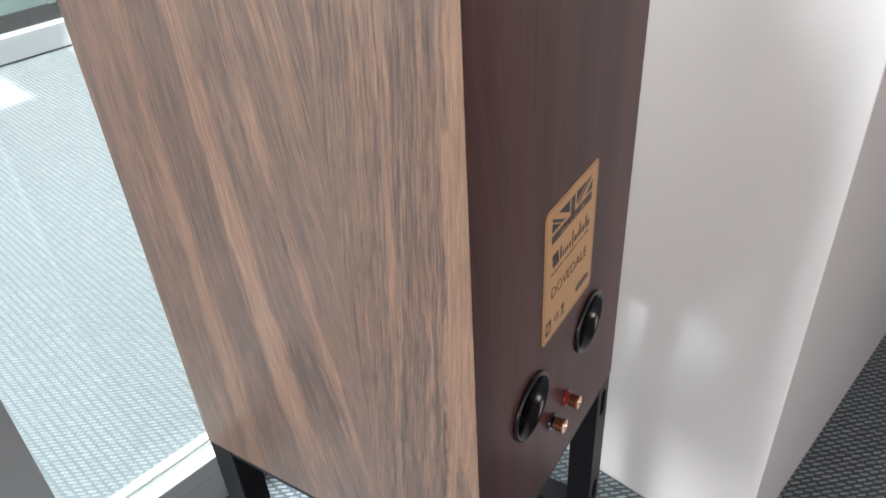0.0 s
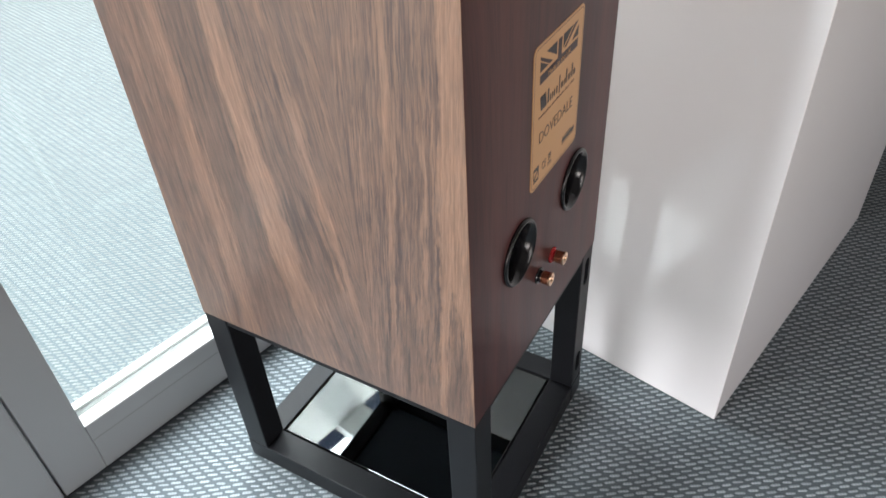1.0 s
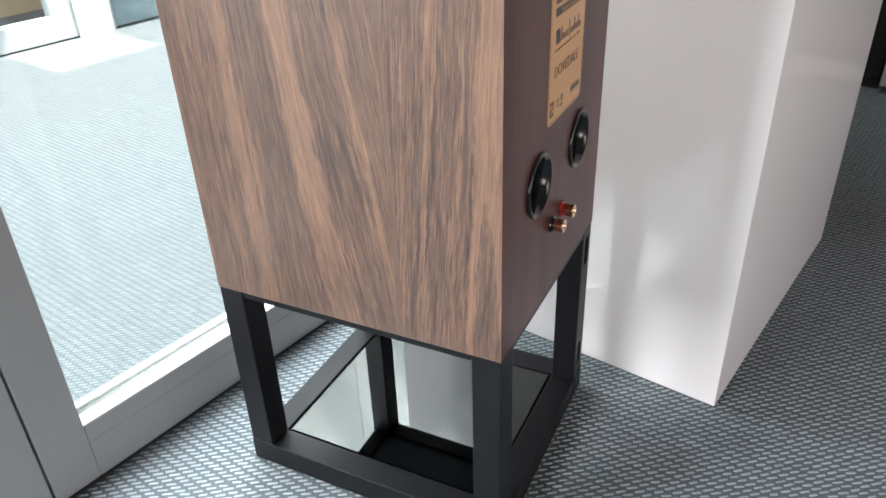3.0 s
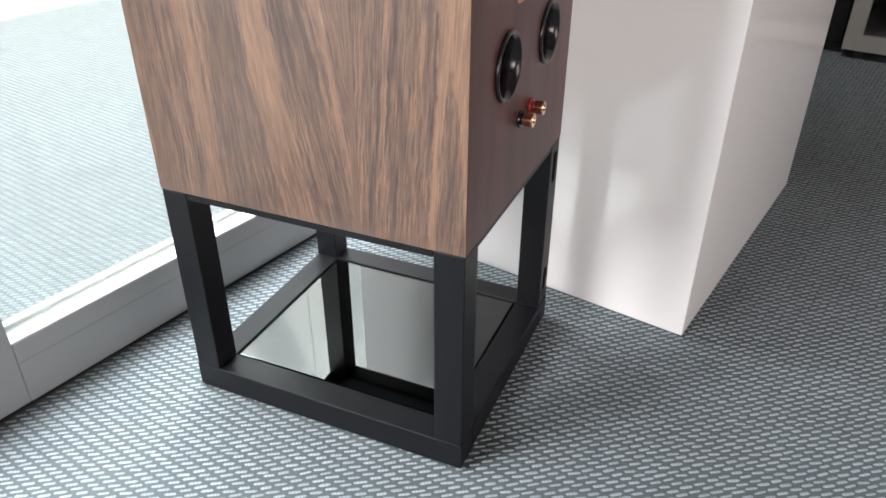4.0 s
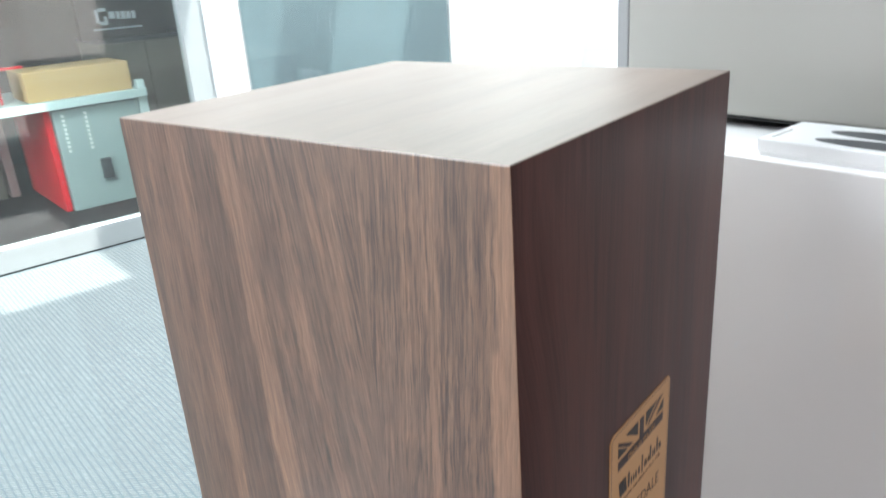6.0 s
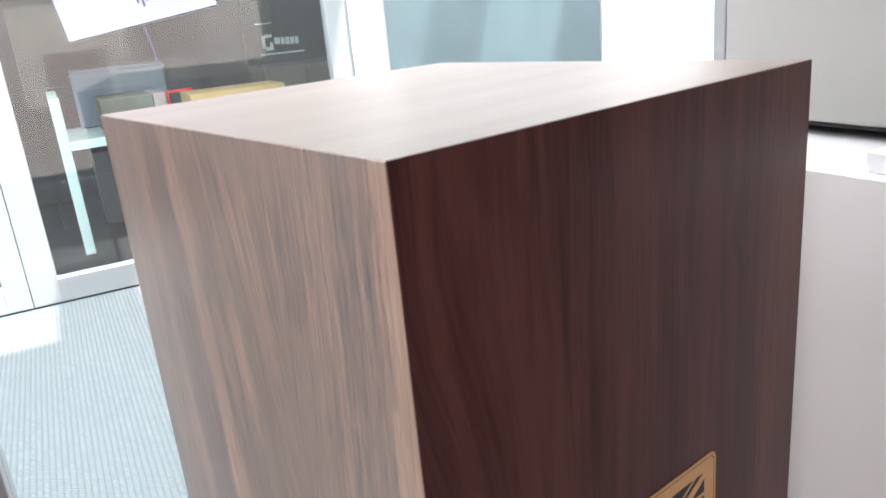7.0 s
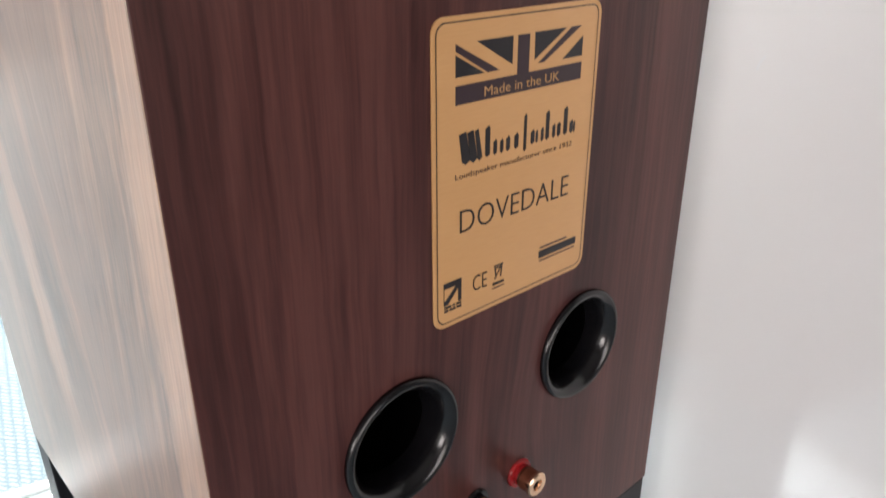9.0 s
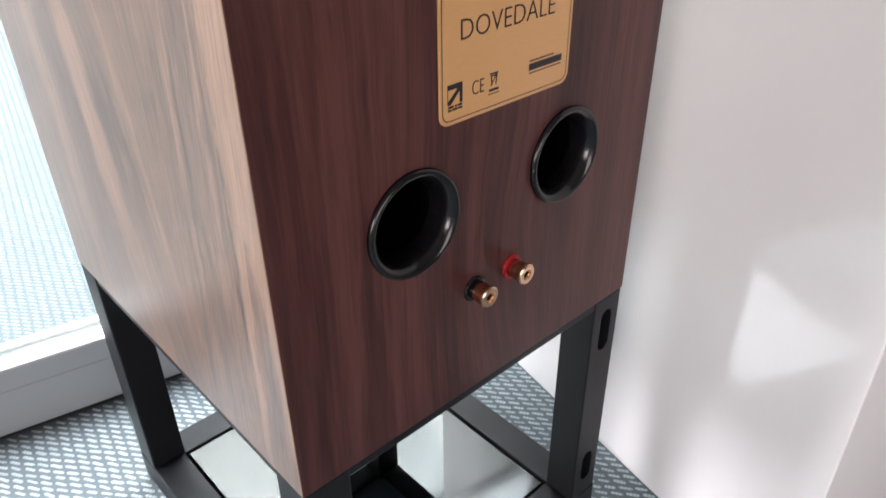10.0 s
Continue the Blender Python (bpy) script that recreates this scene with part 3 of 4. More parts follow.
for x, z in PORTS:                      # bores through the back
    cut = new("bore_draft", mesh("bore_draft", lathe([(0, -0.16), (0.0345, -0.16), (0.0345, 0.02), (0, 0.02)], 40, pose(x, 0, z, 90)), WALNUT_BACK))
    cut.parent = speaker
    mod = body.modifiers.new("bore", "BOOLEAN")
    mod.object, mod.operation, mod.solver = cut, "DIFFERENCE", "EXACT"
    bpy.context.view_layer.update()
    me = bpy.data.meshes.new_from_object(body.evaluated_get(bpy.context.evaluated_depsgraph_get()))
    body.modifiers.clear()
    body.data = me
    bpy.data.objects.remove(cut)
for x, z in PORTS:
    p = part("bass_port", lathe([(0.0356, 0.0), (0.0359, 0.0016), (0.0354, 0.0029), (0.0343, 0.0037), (0.0331, 0.0038), (0.0316, 0.0031), (0.0301, 0.0018), (0.0287, -0.0002),
                                 (0.0275, -0.0030), (0.0265, -0.0068), (0.0258, -0.0110), (0.0255, -0.015)], 56, pose(x, 0, z, 90)),
             BLACK_PLASTIC, speaker, "black flared bass port", True)
    part("port_tube", lathe([(0.0255, -0.015), (0.0255, -0.15), (0.0, -0.15)], 40, pose(x, 0, z, 90)), PORT_BLACK, p, "", True)


def terminal(x, z, ring, word):
    m = pose(x, 0, z, 90) @ Matrix.Diagonal((1, 1, 0.72, 1))
    base = part("binding_post", lathe([(0, 0), (0.0095, 0), (0.0098, 0.0012), (0.0092, 0.0032), (0.0066, 0.0036), (0.0066, 0.0052), (0.0072, 0.0056),
                                       (0.0070, 0.0066), (0.0, 0.0066)], 32, m), ring, speaker, word + " collared binding post", True)
    part("barrel", lathe([(0, 0.0064), (0.0056, 0.0064), (0.0056, 0.0086), (0.0073, 0.0090), (0.0073, 0.0180), (0, 0.0180)], 32, m), COPPER, base, "", True)
    part("end_cap", lathe([(0, 0.018), (0.0074, 0.018), (0.0079, 0.0188), (0.0079, 0.0212), (0.0070, 0.0222), (0.0040, 0.0222), (0.0036, 0.0205),
                           (0.0026, 0.0205), (0.0024, 0.012), (0, 0.012)], 32, m), GOLD, base, "gold plated end cap", True)
    part("neck_ring", lathe([(0.0058, 0.0068), (0.0066, 0.0070), (0.0066, 0.0078), (0.0058, 0.0080)], 32, m), GOLD, base, "", True)


terminal(0.1885, 0.0925, RED_PLASTIC, "red")
terminal(0.1515, 0.0912, BLACK_PLASTIC, "black")

# rating plate
LX, LZ, LW, LH = 0.1208, 0.2178, 0.1140, 0.1475
up = Matrix.Translation((LX, 0, LZ)) @ pose(0, 0, 0, 90)
plate = part("rating_plate", prism(rounded(0, 0, LW, LH, 0.007), up, 0.0006), GOLD_LABEL, speaker, "gold rating plate with rounded corners and black print")
outer, inner = rounded(0.0022, 0.0022, LW - 0.0022, LH - 0.0022, 0.0055), rounded(0.0028, 0.0028, LW - 0.0028, LH - 0.0028, 0.005)
bm = bmesh.new()
a = [bm.verts.new((x, y, 0.0008)) for x, y in outer]
b = [bm.verts.new((x, y, 0.0008)) for x, y in inner]
for i in range(len(a)):
    j = (i + 1) % len(a)
    bm.faces.new((a[i], a[j], b[j], b[i]))
bm.transform(up)
part("border_line", bm, INK, plate)


def print_shape(name, pts, material, h=0.0008):
    """Printed shape; points from 0 to 1 across the plate and from its top down."""
    return part(name, prism([(x * LW, (1 - y) * LH) for x, y in pts], up, h), material, plate)


def flag(pts, material=INK):
    print_shape("flag_field", pts, material)


flag([(0.232, 0.079), (0.435, 0.079), (0.434, 0.166)])
flag([(0.121, 0.111), (0.276, 0.176), (0.121, 0.176)])
flag([(0.121, 0.079), (0.361, 0.176), (0.293, 0.176), (0.121, 0.100)], PLUM)
flag([(0.566, 0.079), (0.766, 0.079), (0.568, 0.165)])
flag([(0.800, 0.079), (0.866, 0.079), (0.628, 0.178), (0.590, 0.178)], PLUM)
flag([(0.880, 0.114), (0.880, 0.180), (0.748, 0.180)])
flag([(0.464, 0.080), (0.534, 0.080), (0.534, 0.2005), (0.464, 0.2005)], PLUM)
flag([(0.121, 0.2005), (0.881, 0.2005), (0.881, 0.258), (0.121, 0.258)], PLUM)


def words(name, text, x0, x1, y_base, y_top, material, depth=0.0008):
    lettering(name, text, (x1 - x0) * LW, (LX + x0 * LW, -depth, LZ + (1 - y_base) * LH), material, plate, (y_base - y_top) * LH)


words("lettering", "Made in the UK", 0.275, 0.728, 0.247, 0.217, GOLD_INK, 0.0010)
words("lettering", "DOVEDALE", 0.148, 0.846, 0.676, 0.598, INK, 0.0007)
words("lettering", "Loudspeaker manufacturer since 1932", 0.121, 0.850, 0.497, 0.473, PLUM, 0.0007)
words("lettering", "CE", 0.228, 0.314, 0.908, 0.850, INK, 0.0007)
# maker's mark as a row of plain brush strokes: three broad ones, then short and tall ones
for x, w in ((0.140, 0.040), (0.186, 0.034), (0.228, 0.020)):
    print_shape("maker_mark", [(x, 0.350), (x + w, 0.344), (x + w + 0.024, 0.438), (x + w * 0.6 + 0.014, 0.450), (x + 0.018, 0.440)], INK)
for x, top, w in ((0.288, 0.342, 0.028), (0.336, 0.392, 0.022), (0.376, 0.396, 0.020), (0.412, 0.392, 0.024), (0.462, 0.390, 0.026), (0.520, 0.334, 0.018),
                  (0.566, 0.394, 0.024), (0.598, 0.398, 0.014), (0.632, 0.394, 0.018), (0.662, 0.342, 0.024), (0.708, 0.394, 0.020), (0.740, 0.392, 0.024),
                  (0.784, 0.344, 0.026), (0.828, 0.396, 0.024), (0.856, 0.402, 0.010)):
    low = 0.462 if top < 0.338 else 0.445
    print_shape("maker_mark", [(x, top + 0.010), (x + w * 0.7, top), (x + w, top + 0.010), (x + w, low - 0.008), (x + w * 0.4, low), (x, low - 0.008)], INK)
print_shape("small_print", [(0.665, 0.845), (0.86, 0.845), (0.86, 0.851), (0.665, 0.851)], PLUM)
print_shape("small_print", [(0.665, 0.898), (0.926, 0.898), (0.926, 0.903), (0.665, 0.903)], PLUM)
print_shape("serial_bar", [(0.660, 0.860), (0.932, 0.860), (0.932, 0.889), (0.660, 0.889)], INK)
print_shape("emblem", [(0.057, 0.835), (0.160, 0.835), (0.160, 0.917), (0.057, 0.917)], INK)
print_shape("emblem_field", [(0.060, 0.856), (0.122, 0.856), (0.060, 0.899)], GOLD_LABEL, 0.001)
print_shape("emblem_field", [(0.137, 0.870), (0.137, 0.917), (0.078, 0.917)], GOLD_LABEL, 0.001)
for x0, x1, y in ((0.060, 0.100, 0.921), (0.108, 0.122, 0.921), (0.128, 0.158, 0.921), (0.060, 0.084, 0.934), (0.090, 0.126, 0.934), (0.132, 0.160, 0.934)):
    print_shape("small_print", [(x0, y), (x1, y), (x1, y + 0.009), (x0, y + 0.009)], INK)
print_shape("bin_sign", [(0.362, 0.852), (0.414, 0.852), (0.406, 0.893), (0.399, 0.893), (0.405, 0.858), (0.371, 0.858), (0.378, 0.893), (0.371, 0.893)], INK)
print_shape("bin_sign", [(0.358, 0.843), (0.418, 0.843), (0.418, 0.849), (0.358, 0.849)], INK)
print_shape("bin_sign", [(0.362, 0.894), (0.366, 0.897), (0.416, 0.846), (0.412, 0.843)], INK, 0.00082)
print_shape("bin_sign", [(0.353, 0.909), (0.425, 0.909), (0.425, 0.919), (0.353, 0.919)], INK)
print_shape("small_print", [(0.350, 0.928), (0.428, 0.928), (0.428, 0.932), (0.350, 0.932)], PLUM)

stand = thing("speaker_stand", "open black steel stand with four square legs and a glossy shelf", "speaker stand")
LT, LG = 0.036, 0.0006                 # leg thickness, hairline joints
BAR = 0.040
for x in (0.0, W - LT - 0.002):
    for y in (0.0, D - LT):
        bm = box(bmesh.new(), x + LG, y + LG, BAR, x + LT + 0.002 - LG, y + LT - LG, ZB - 0.0005, 0.0015)
        leg = part("leg", bm, BLACK_STEEL, stand)
        if x > 0.1 and y < 0.1:        # cable slots
            cut = bmesh.new()
            for z0, z1 in ((0.062, 0.101), (0.238, 0.284)):
                p = prism(rounded(x + 0.012, z0, x + 0.027, z1, 0.0072), pose(0, 0.02, 0, 90), 0.04)
                tmp = bpy.data.meshes.new("slot_draft")
                p.to_mesh(tmp)
                p.free()
                cut.from_mesh(tmp)
            cutter = new("slot_draft", mesh("slot_draft", cut, BLACK_STEEL))
            mod = leg.modifiers.new("slot", "BOOLEAN")
            mod.object, mod.operation, mod.solver = cutter, "DIFFERENCE", "EXACT"
            bpy.context.view_layer.update()
            me = bpy.data.meshes.new_from_object(leg.evaluated_get(bpy.context.evaluated_depsgraph_get()))
            leg.modifiers.clear()
            leg.data = me
            bpy.data.objects.remove(cutter)
            for z0, z1 in ((0.062, 0.101), (0.238, 0.284)):
                part("slot_lining", box(bmesh.new(), x + 0.008, 0.0205, z0 - 0.004, x + 0.031, 0.0225, z1 + 0.004), DARK, leg)
part("base_bar", box(bmesh.new(), 0, 0, 0.004, LT, D, BAR, 0.0012), BLACK_STEEL, stand)
part("base_bar", box(bmesh.new(), W - LT, 0, 0.004, W, D, BAR, 0.0012), BLACK_STEEL, stand)
part("base_bar", box(bmesh.new(), LT + 0.0003, 0.0003, 0.004, W - LT - 0.0003, LT, BAR - 0.0003, 0.0012), BLACK_STEEL, stand)
part("base_bar", box(bmesh.new(), LT + 0.0003, D - LT, 0.004, W - LT - 0.0003, D - 0.0003, BAR - 0.0003, 0.0012), BLACK_STEEL, stand)
part("shelf", box(bmesh.new(), LT + 0.003, LT + 0.003, 0.024, W - LT - 0.003, D - LT - 0.003, BAR - 0.0015, 0.001), MIRROR_SHELF, stand, "dark mirror polished inset shelf")
for x0, y0, x1, y1 in ((LT, 0.0015, W - LT, LT - 0.006), (LT, D - LT + 0.006, W - LT, D - 0.0015), (0.0015, LT, LT - 0.006, D - LT), (W - LT + 0.006, LT, W - 0.0015, D - LT)):
    part("top_bar", box(bmesh.new(), x0, y0, ZB - 0.009, x1, y1, ZB - 0.0008, 0.0008), BLACK_STEEL, stand)
for x in (0.03, W - 0.03):
    for y in (0.03, D - 0.03):
        part("foot_pad", lathe([(0, 0), (0.012, 0), (0.013, 0.0045), (0, 0.0045)], 20, pose(x, y, 0)), DARK, stand)

# ---- plinth and what stands on it ----
PU, PV, PH = 0.4057, -0.124, 0.812
pl = thing("display_plinth", "glossy white lacquered display plinth on the carpet", "plinth", ROOM)
part("plinth_body", box(bmesh.new(), PU, PV, 0.001, 1.028, V1 - 0.012, PH, 0.0015, 3), GLOSS_WHITE, pl)


def scratch(v, z, lean, size):
    bm = bmesh.new()
    pts = [(size * 0.10 * math.sin(i * 0.5) + lean * i * size / 6, size * (i / 6 - 0.5)) for i in range(7)]
    for (a0, b0), (a1, b1) in zip(pts, pts[1:]):
        q = 0.0008
        bm.faces.new([bm.verts.new((PU - 0.0004, v + a, z + b)) for a, b in ((a0 - q, b0), (a0 + q, b0), (a1 + q, b1), (a1 - q, b1))])
    part("scratch", bm, PAPER, pl, "tiny pale scratch in the lacquer")


scratch(-0.063, 0.565, 0.15, 0.010)
scratch(0.082, 0.611, -0.5, 0.010)
scratch(0.03, 0.66, 0.3, 0.006)

cb = thing("cream_equipment_case", "large cream coated metal case on short black feet", "equipment case", ROOM)
CU, CZ = 0.515, 0.826
part("case_shell", box(bmesh.new(), CU, -0.10, CZ, 0.96, 0.306, CZ + 0.46, 0.003), CREAM, cb)
part("base_plate", box(bmesh.new(), CU + 0.004, -0.096, CZ - 0.004, 0.956, 0.302, CZ - 0.0002), DARK, cb, "dark base plate")
part("corner_trim", box(bmesh.new(), CU + 0.001, 0.3065, CZ, 0.959, 0.3235, CZ + 0.46, 0.002), GREY_METAL, cb, "grey metal corner trim")
for u in (CU + 0.035, 0.92):
    for v in (-0.06, 0.252):
        part("foot", lathe([(0, PH), (0.010, PH), (0.011, CZ - 0.0035), (0, CZ - 0.0035)], 24, pose(u, v, 0)), DARK, cb, "black rubber foot", True)

bx = thing("white_flat_box", "flat white box with dark oval shapes printed on its lid", "flat box", ROOM)
part("box_tray", box(bmesh.new(), 0.421, -0.095, PH, 0.510, 0.082, PH + 0.013, 0.001), PAPER, bx)
part("box_lid", box(bmesh.new(), 0.4195, -0.0965, PH + 0.004, 0.5115, 0.0835, PH + 0.0165, 0.0015), PAPER, bx)
for u, v, ru, rv in ((0.443, -0.025, 0.0145, 0.064), (0.479, -0.022, 0.015, 0.062)):
    part("oval_print", prism([(u + ru * math.cos(i * math.pi / 16), v + rv * math.sin(i * math.pi / 16)) for i in range(32)], pose(0, 0, PH + 0.0163), 0.0005), GREY_BOARD, bx)
part("lid_slot", box(bmesh.new(), 0.430, 0.073, PH + 0.0162, 0.470, 0.0745, PH + 0.0168), OLIVE, bx)

# ---- glass fronted cabinet with bottles ----
gc = thing("bottle_cabinet", "pale framed glass fronted bottle cabinet on the carpet", "cabinet", ROOM)
GU, GV0, GV1 = 2.03, -0.62, -0.035
part("back_panel", box(bmesh.new(), 2.48, GV0, 0.03, 2.5, GV1, 0.9), BLACK_PLASTIC, gc)
part("side_panel", box(bmesh.new(), GU + 0.03, GV0, 0.03, 2.48, GV0 + 0.02, 0.9), BLACK_PLASTIC, gc)
part("side_panel", box(bmesh.new(), GU + 0.03, GV1 - 0.02, 0.03, 2.48, GV1, 0.9), BLACK_PLASTIC, gc)
part("top_panel", box(bmesh.new(), GU + 0.03, GV0 + 0.02, 0.88, 2.48, GV1 - 0.02, 0.9), BLACK_PLASTIC, gc)
part("bottom_panel", box(bmesh.new(), GU + 0.03, GV0 + 0.02, 0.03, 2.48, GV1 - 0.02, 0.075), CREAM, gc)
part("inner_shelf", box(bmesh.new(), GU + 0.05, GV0 + 0.02, 0.44, 2.47, GV1 - 0.02, 0.452), GREY_METAL, gc)
door = part("cabinet_door", box(box(box(box(bmesh.new(), GU, GV0, 0.03, GU + 0.028, GV1, 0.078), GU, GV0, 0.85, GU + 0.028, GV1, 0.9),
                                    GU, GV0, 0.078, GU + 0.028, GV0 + 0.047, 0.85), GU, GV1 - 0.047, 0.078, GU + 0.028, GV1, 0.85), CREAM, gc, "pale door frame")
pane = part("pane", box(bmesh.new(), GU + 0.012, GV0 + 0.047, 0.078, GU + 0.016, GV1 - 0.047, 0.85), SMOKED, door)
pane.visible_shadow = False
for u in (GU + 0.05, 2.44):
    for v in (GV0 + 0.04, GV1 - 0.04):
        part("foot", lathe([(0, 0), (0.02, 0), (0.02, 0.031), (0, 0.031)], 16, pose(u, v, 0)), DARK, gc)


dc = thing("dark_sideboard", "black sideboard standing beside the bottle cabinet", "sideboard", ROOM)
part("carcass", box(bmesh.new(), 2.075, GV1 + 0.004, 0.04, 2.5, V1 - 0.01, 0.95, 0.003), BLACK_STEEL, dc)
part("plinth_board", box(bmesh.new(), 2.10, GV1 + 0.01, 0.0, 2.48, V1 - 0.02, 0.04), DARK, dc)
part("door_leaf", box(bmesh.new(), 2.057, GV1 + 0.008, 0.045, 2.0748, V1 - 0.014, 0.945, 0.002), BLACK_STEEL, dc)


def bottle(u, v, z):
    b = thing("bottle", "dark green bottle with a paper label in the cabinet", "bottle", ROOM @ pose(u, v, z), "bottles in the cabinet")
    part("glass_body", lathe([(0, 0.003), (0.034, 0), (0.037, 0.004), (0.037, 0.19), (0.033, 0.215), (0.016, 0.245), (0.0135, 0.30), (0.0150, 0.302), (0.0150, 0.312), (0, 0.312)], 28), BOTTLE, b, "", True)
    part("paper_label", lathe([(0.0373, 0.035), (0.0374, 0.035), (0.0374, 0.105), (0.0373, 0.105)], 28), LABEL_WHITE, b, "pale paper label", True)
    return b


first = bottle(GU + 0.15, GV1 - 0.135, 0.0755)
for du, dv, z in ((0, -0.10, 0.0755), (0, -0.20, 0.0755), (0, -0.30, 0.0755), (0, 0, 0.4525), (0, -0.10, 0.4525), (0, -0.20, 0.4525)):
    copy_thing(first, ROOM @ pose(GU + 0.15 + du, GV1 - 0.135 + dv, z))

# ---- far room behind its glass doors ----
BV = 3.5
bench = thing("low_bench", "pale greenish white low bench with side panels", "bench", ROOM)
part("bench_top", box(bmesh.new(), -0.06, BV, 0.50, 1.02, BV + 0.62, 0.54, 0.003), PALE_GREEN, bench)
part("side_panel", box(bmesh.new(), 0.98, BV + 0.02, 0.012, 1.02, BV + 0.60, 0.50, 0.002), PALE_GREEN, bench)
part("end_post", box(bmesh.new(), -0.105, BV + 0.01, 0.012, -0.061, BV + 0.06, 0.74, 0.003), PALE_GREEN, bench)
part("end_post", box(bmesh.new(), -0.105, BV + 0.56, 0.012, -0.061, BV + 0.61, 0.74, 0.003), PALE_GREEN, bench)
part("post", box(bmesh.new(), 0.985, BV + 0.02, 0.54, 1.02, BV + 0.06, 0.58, 0.002), PALE_GREEN, bench)
ped = thing("drawer_pedestal", "pale green drawer unit with rows of round vents", "drawer unit", ROOM)
part("pedestal_body", box(bmesh.new(), 0.582, BV + 0.03, 0.012, 0.975, BV + 0.55, 0.492, 0.003), PED_GREEN, ped)
for col in (0.622, 0.722):
    for i in range(9):
        part("vent_hole", lathe([(0, 0), (0.0075, 0), (0.0075, 0.003), (0, 0.003)], 10, pose(col, BV + 0.03, 0.30 + i * 0.0205, 90)), PAPER, ped)
part("drawer_pull", box(bmesh.new(), 0.74, BV + 0.012, 0.14, 0.79, BV + 0.03, 0.24, 0.004), GREY_BOARD, ped, "dark drawer pull")
rb = thing("red_box", "upright flat red box under the bench", "box", ROOM)
part("box_body", box(bmesh.new(), 0.548, BV + 0.055, 0.012, 0.578, BV + 0.70, 0.492, 0.003), RED, rb)
cbx = thing("cardboard_box", "closed tan cardboard box on the bench", "cardboard box", ROOM)
part("box_body", box(bmesh.new(), 0.50, BV + 0.03, 0.541, 0.965, BV + 0.33, 0.675, 0.003), CARD, cbx)
part("flap_seam", box(bmesh.new(), 0.505, BV + 0.178, 0.6745, 0.96, BV + 0.182, 0.676), OLIVE, cbx)
for name, u0, u1, z0, z1, mat_, lab in (("grey_box", 0.04, 0.22, 0.012, 0.40, GREY_BOARD, "dark grey upright box under the bench"),
                                        ("olive_box", 0.30, 0.41, 0.012, 0.43, OLIVE, "olive grey upright box under the bench"),
                                        ("pink_board_box", 0.425, 0.468, 0.012, 0.44, PINK_GREY, "pinkish grey slim box under the bench"),
                                        ("olive_carton", 0.10, 0.33, 0.541, 0.70, OLIVE, "olive grey carton on the bench"),
                                        ("pink_board_carton", 0.335, 0.39, 0.541, 0.70, PINK_GREY, "pinkish grey slim carton on the bench")):
    t_ = thing(name, lab, "box", ROOM)
    v0, v1 = (BV + 0.05, BV + 0.40) if z0 > 0.5 else (BV + 0.60, BV + 0.95)
    part("box_body", box(bmesh.new(), u0, v0, z0, u1, v1, z1, 0.004), mat_, t_)
    part("box_lid", box(bmesh.new(), u0 - 0.001, v0 - 0.001, z1 - 0.03, u1 + 0.001, v1 + 0.001, z1 + 0.0015, 0.003), mat_, t_)
rf = thing("wire_rack", "small red tubular wire rack on the bench", "rack", ROOM)
for a in ((0.405, BV + 0.12, 0.541, 0.417, BV + 0.132, 0.69), (0.405, BV + 0.12, 0.69, 0.53, BV + 0.132, 0.702)):
    part("tube", box(bmesh.new(), *a, 0.003), RED, rf)
sg = thing("dark_sign", "tall black sign panel with a pale plain mark", "sign", ROOM @ pose(0, 0, 0))
part("sign_panel", box(bmesh.new(), 0.95, BV + 0.64, 0.745, 1.42, BV + 0.68, 1.9, 0.003), MATT_BLACK, sg)
for i, (u0, u1, z0, z1) in enumerate(((1.045, 1.062, 0.830, 0.900), (1.062, 1.105, 0.888, 0.906), (1.062, 1.105, 0.818, 0.836), (1.088, 1.105, 0.836, 0.862), (1.116, 1.148, 0.848, 0.885),
                                      (1.155, 1.175, 0.845, 0.884), (1.181, 1.205, 0.842, 0.882), (1.210, 1.232, 0.842, 0.880), (1.238, 1.258, 0.840, 0.880), (1.025, 1.285, 0.793, 0.801), (1.02, 1.115, 0.963, 0.969))):
    part("sign_mark", box(bmesh.new(), u0, BV + 0.637, z0, u1, BV + 0.6395, z1), WHITE_INK, sg)
nb = thing("dark_noticeboard", "tall black board behind the bench end", "board", ROOM)
part("board_panel", box(bmesh.new(), -0.20, BV + 0.66, 0.75, 0.30, BV + 0.69, 1.75, 0.003), MATT_BLACK, nb)
part("leg", box(bmesh.new(), -0.18, BV + 0.665, 0.012, -0.155, BV + 0.685, 0.75), DARK, nb)
part("leg", box(bmesh.new(), 0.25, BV + 0.965, 0.012, 0.275, BV + 0.985, 0.75), DARK, nb)
part("brace", box(bmesh.new(), 0.25, BV + 0.69, 0.70, 0.275, BV + 0.985, 0.72), DARK, nb)
wb = thing("tan_board_box", "low tan wooden box on the dark carpet", "box", ROOM)
part("box_body", box(bmesh.new(), 1.06, BV + 0.02, 0.012, 1.36, BV + 0.30, 0.24, 0.004), TAN_BOARD, wb)
part("box_lid", box(bmesh.new(), 1.055, BV + 0.015, 0.225, 1.365, BV + 0.305, 0.255, 0.004), TAN_BOARD, wb)
gcab = thing("grey_office_cabinet", "grey brown low office cabinet under the black sign", "cabinet", ROOM)
part("carcass", box(bmesh.new(), 1.04, BV + 0.66, 0.03, 1.52, BV + 1.04, 0.72, 0.003), OLIVE, gcab)
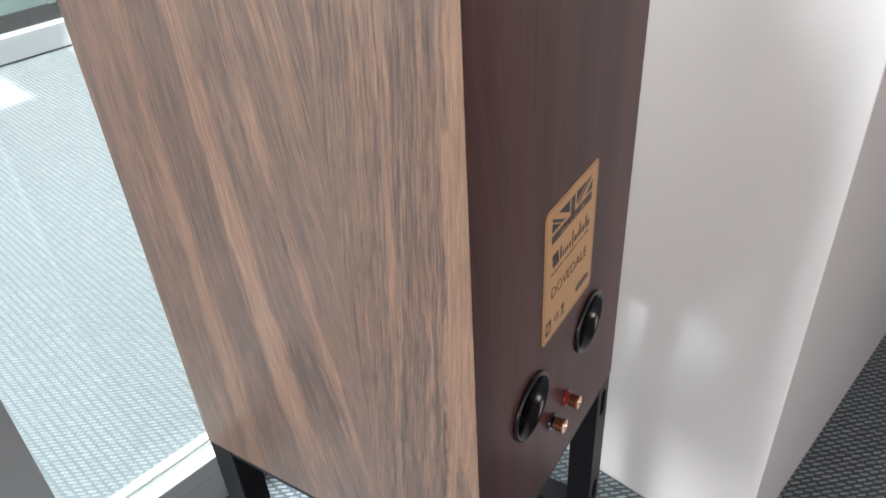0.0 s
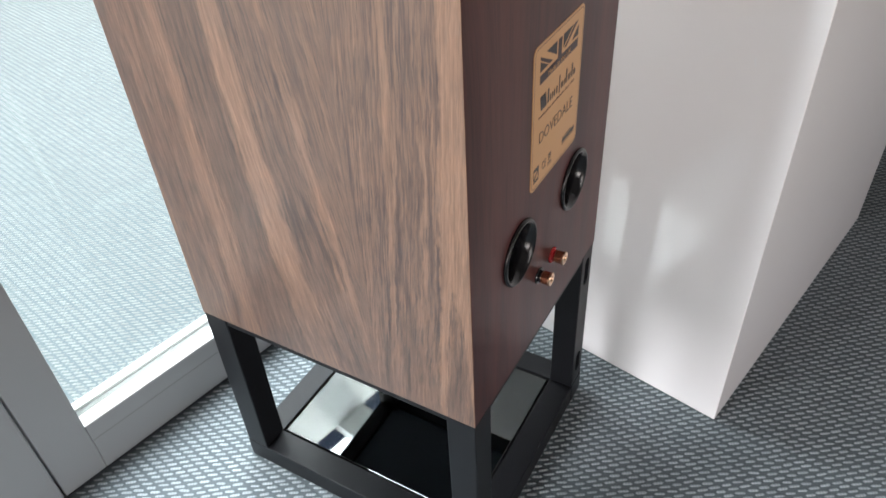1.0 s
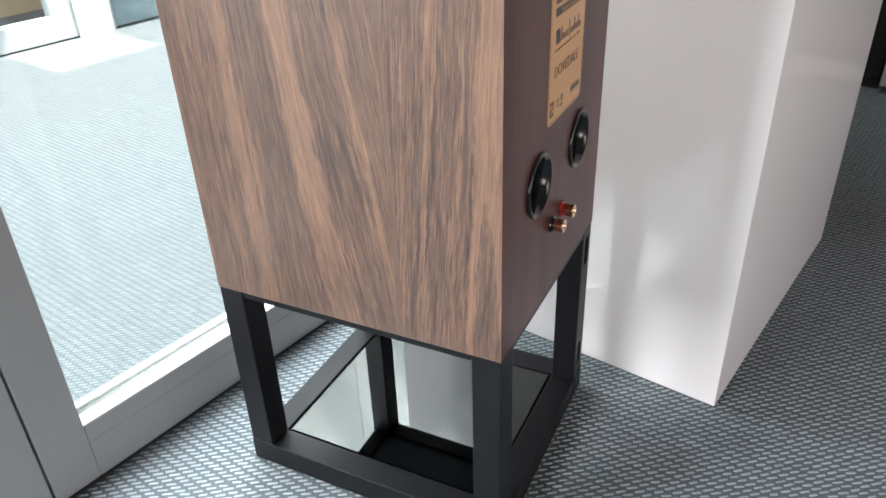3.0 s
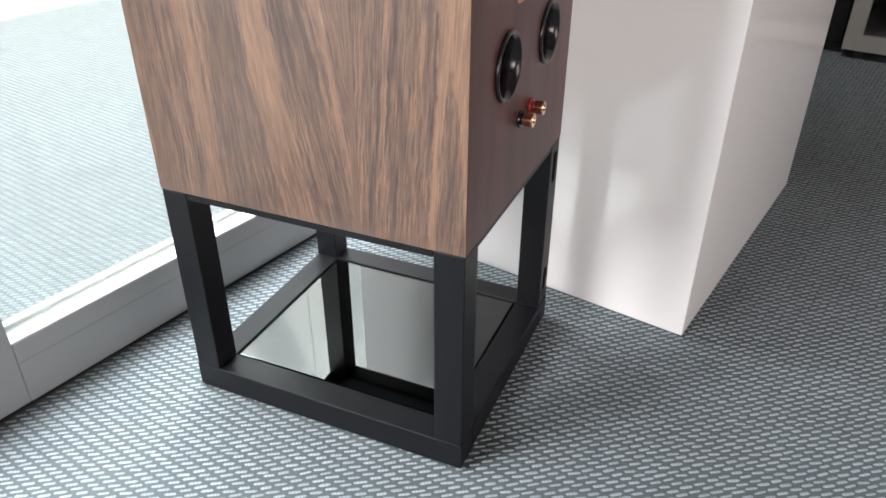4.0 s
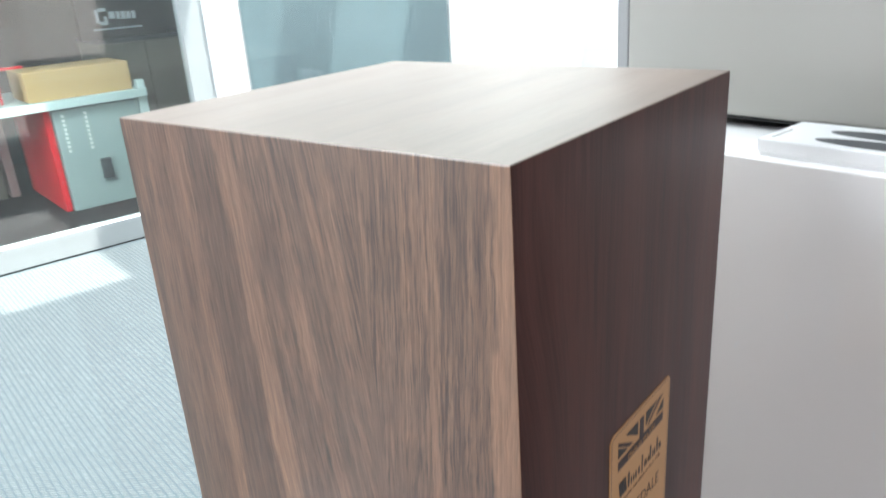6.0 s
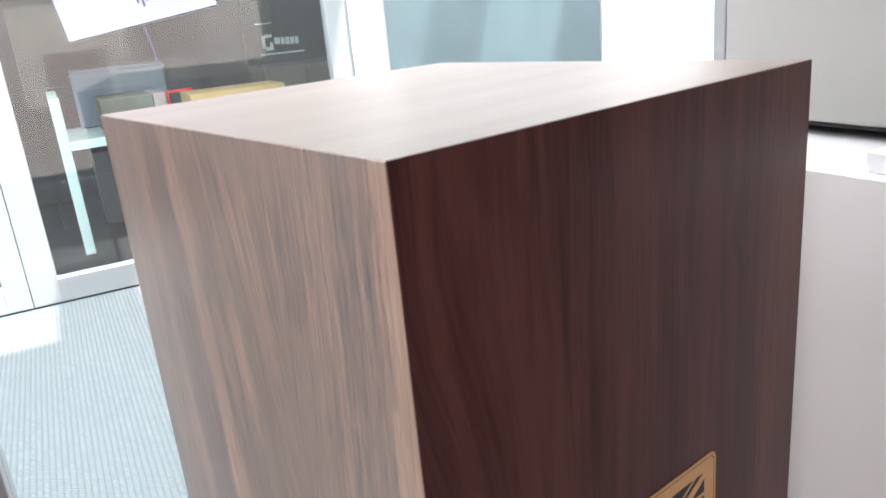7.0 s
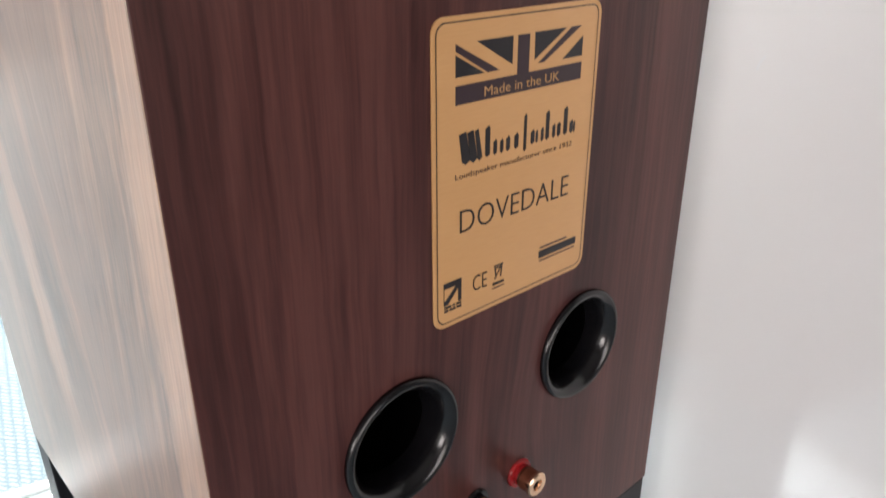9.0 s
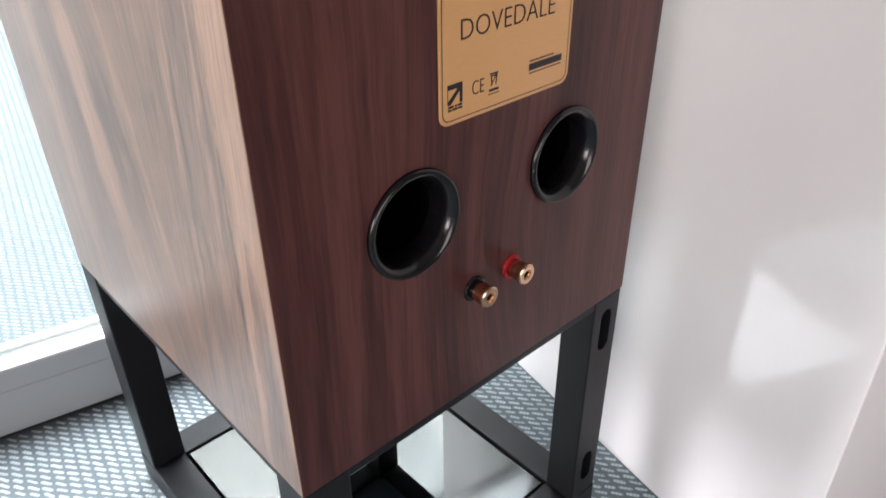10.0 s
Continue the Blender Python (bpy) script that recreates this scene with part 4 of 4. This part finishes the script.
part("cabinet_top", box(bmesh.new(), 1.03, BV + 0.635, 0.72, 1.53, BV + 1.05, 0.745, 0.003), GREY_BOARD, gcab)
part("base_board", box(bmesh.new(), 1.06, BV + 0.69, 0.012, 1.50, BV + 1.02, 0.03), DARK, gcab)
part("door_leaf", box(bmesh.new(), 1.045, BV + 0.645, 0.04, 1.278, BV + 0.659, 0.715, 0.002), OLIVE, gcab)
part("door_leaf", box(bmesh.new(), 1.282, BV + 0.645, 0.04, 1.515, BV + 0.659, 0.715, 0.002), OLIVE, gcab)
cr = thing("blue_grey_crate", "blue grey plastic crate on the bench behind the cartons", "crate", ROOM)
part("crate_body", box(bmesh.new(), 0.02, BV + 0.515, 0.541, 0.47, BV + 0.600, 0.83, 0.006), CRATE, cr)
part("crate_rim", box(bmesh.new(), 0.012, BV + 0.51, 0.80, 0.478, BV + 0.605, 0.815, 0.003), CRATE, cr)
sc = thing("lilac_screen", "lit lilac display screen hanging at a slant", "screen", ROOM @ pose(0.36, BV + 0.2, 1.20, 0, -9, 0))
part("screen_body", box(bmesh.new(), -0.36, 0, -0.19, 0.36, 0.03, 0.25, 0.004), BLACK_PLASTIC, sc)
part("display", box(bmesh.new(), -0.35, -0.002, -0.18, 0.35, 0.0, 0.24), SCREEN, sc, "glowing lilac picture area")
for i in range(7):
    part("picture_stripe", box(bmesh.new(), -0.05 + i * 0.022, -0.004, -0.11 + abs(i - 3) * 0.02, -0.038 + i * 0.022, -0.0022, 0.08), GREY_BOARD, sc)
part("hanger", box(bmesh.new(), -0.006, 0.012, 0.25, 0.006, 0.02, 1.39), GREY_METAL, sc)
part("cable", box(bmesh.new(), -0.012, 0.010, -0.42, -0.006, 0.016, -0.18, 0.001), SCREEN_CABLE, sc, "thin purple cable")

# ---- carpet yarn: pale slanted stitches on the woven ground ----


def yarn(name, u0, u1, v0, v1, holes, label, material):
    pu, pv, half, wide, high = 0.0141, 0.0105, 0.0077, 0.00188, 0.0018
    rng = np.random.default_rng(7)
    us, vs = np.meshgrid(np.arange(u0, u1, pu), np.arange(v0, v1, pv), indexing="ij")
    c = np.stack([us.ravel(), vs.ravel()], 1)
    keep = np.ones(len(c), bool)
    for a0, a1, b0, b1 in holes:
        keep &= ~((c[:, 0] > a0) & (c[:, 0] < a1) & (c[:, 1] > b0) & (c[:, 1] < b1))
    c = c[keep]
    n = len(c)
    c = c + rng.normal(0, 0.00035, c.shape)
    ang = radians(-45) + rng.normal(0, 0.05, n)
    ln = half * (1 + rng.normal(0, 0.06, n))
    d = np.stack([np.cos(ang), np.sin(ang)], 1)
    e = np.stack([-d[:, 1], d[:, 0]], 1)
    w = wide * (1 + rng.normal(0, 0.08, n))
    rows = []
    for s, t, z in ((-1, 0, 0), (-0.72, 1, 0), (0.72, 1, 0), (1, 0, 0), (0.72, -1, 0), (-0.72, -1, 0), (-0.62, 0, 1), (0.62, 0, 1)):
        p = c + d * (s * ln)[:, None] + e * (t * w)[:, None]
        rows.append(np.concatenate([p, np.full((n, 1), 0.0003 if not z else high)], 1))
    verts = np.stack(rows, 1).reshape(-1, 3)
    tri = np.array([(0, 6, 1), (0, 5, 6), (3, 2, 7), (3, 7, 4), (1, 6, 2), (2, 6, 7), (5, 4, 6), (4, 7, 6)])
    tri = tri[:, ::-1]
    faces = (tri[None] + 8 * np.arange(n)[:, None, None]).reshape(-1, 3)
    me = bpy.data.meshes.new(name)
    me.vertices.add(len(verts))
    me.vertices.foreach_set("co", verts.ravel())
    me.loops.add(faces.size)
    me.loops.foreach_set("vertex_index", faces.ravel().astype(np.int32))
    me.polygons.add(len(faces))
    me.polygons.foreach_set("loop_start", np.arange(0, faces.size, 3, dtype=np.int32))
    me.polygons.foreach_set("use_smooth", np.ones(len(faces), bool))
    me.update(calc_edges=True)
    me.materials.append(material)
    ob = new(name, me)
    ob.matrix_basis = ROOM
    return tagged(ob, label, "carpet", kind="stuff")


yarn("carpet_stitches", U0 + 0.01, U1 - 0.01, V0 + 0.01, 0.519, [(PU + 0.004, 1.024, PV + 0.004, 0.52), (GU + 0.03, 2.47, GV0, GV1)],
     "pale slanted yarn stitches of the grey woven carpet", YARN)
yarn("carpet_stitches", PU0 + 0.01, PU1 - 0.01, 0.58, 2.86, [], "pale slanted yarn stitches of the same carpet, darkened against the passage light", PASSAGE_YARN_DIMMED)
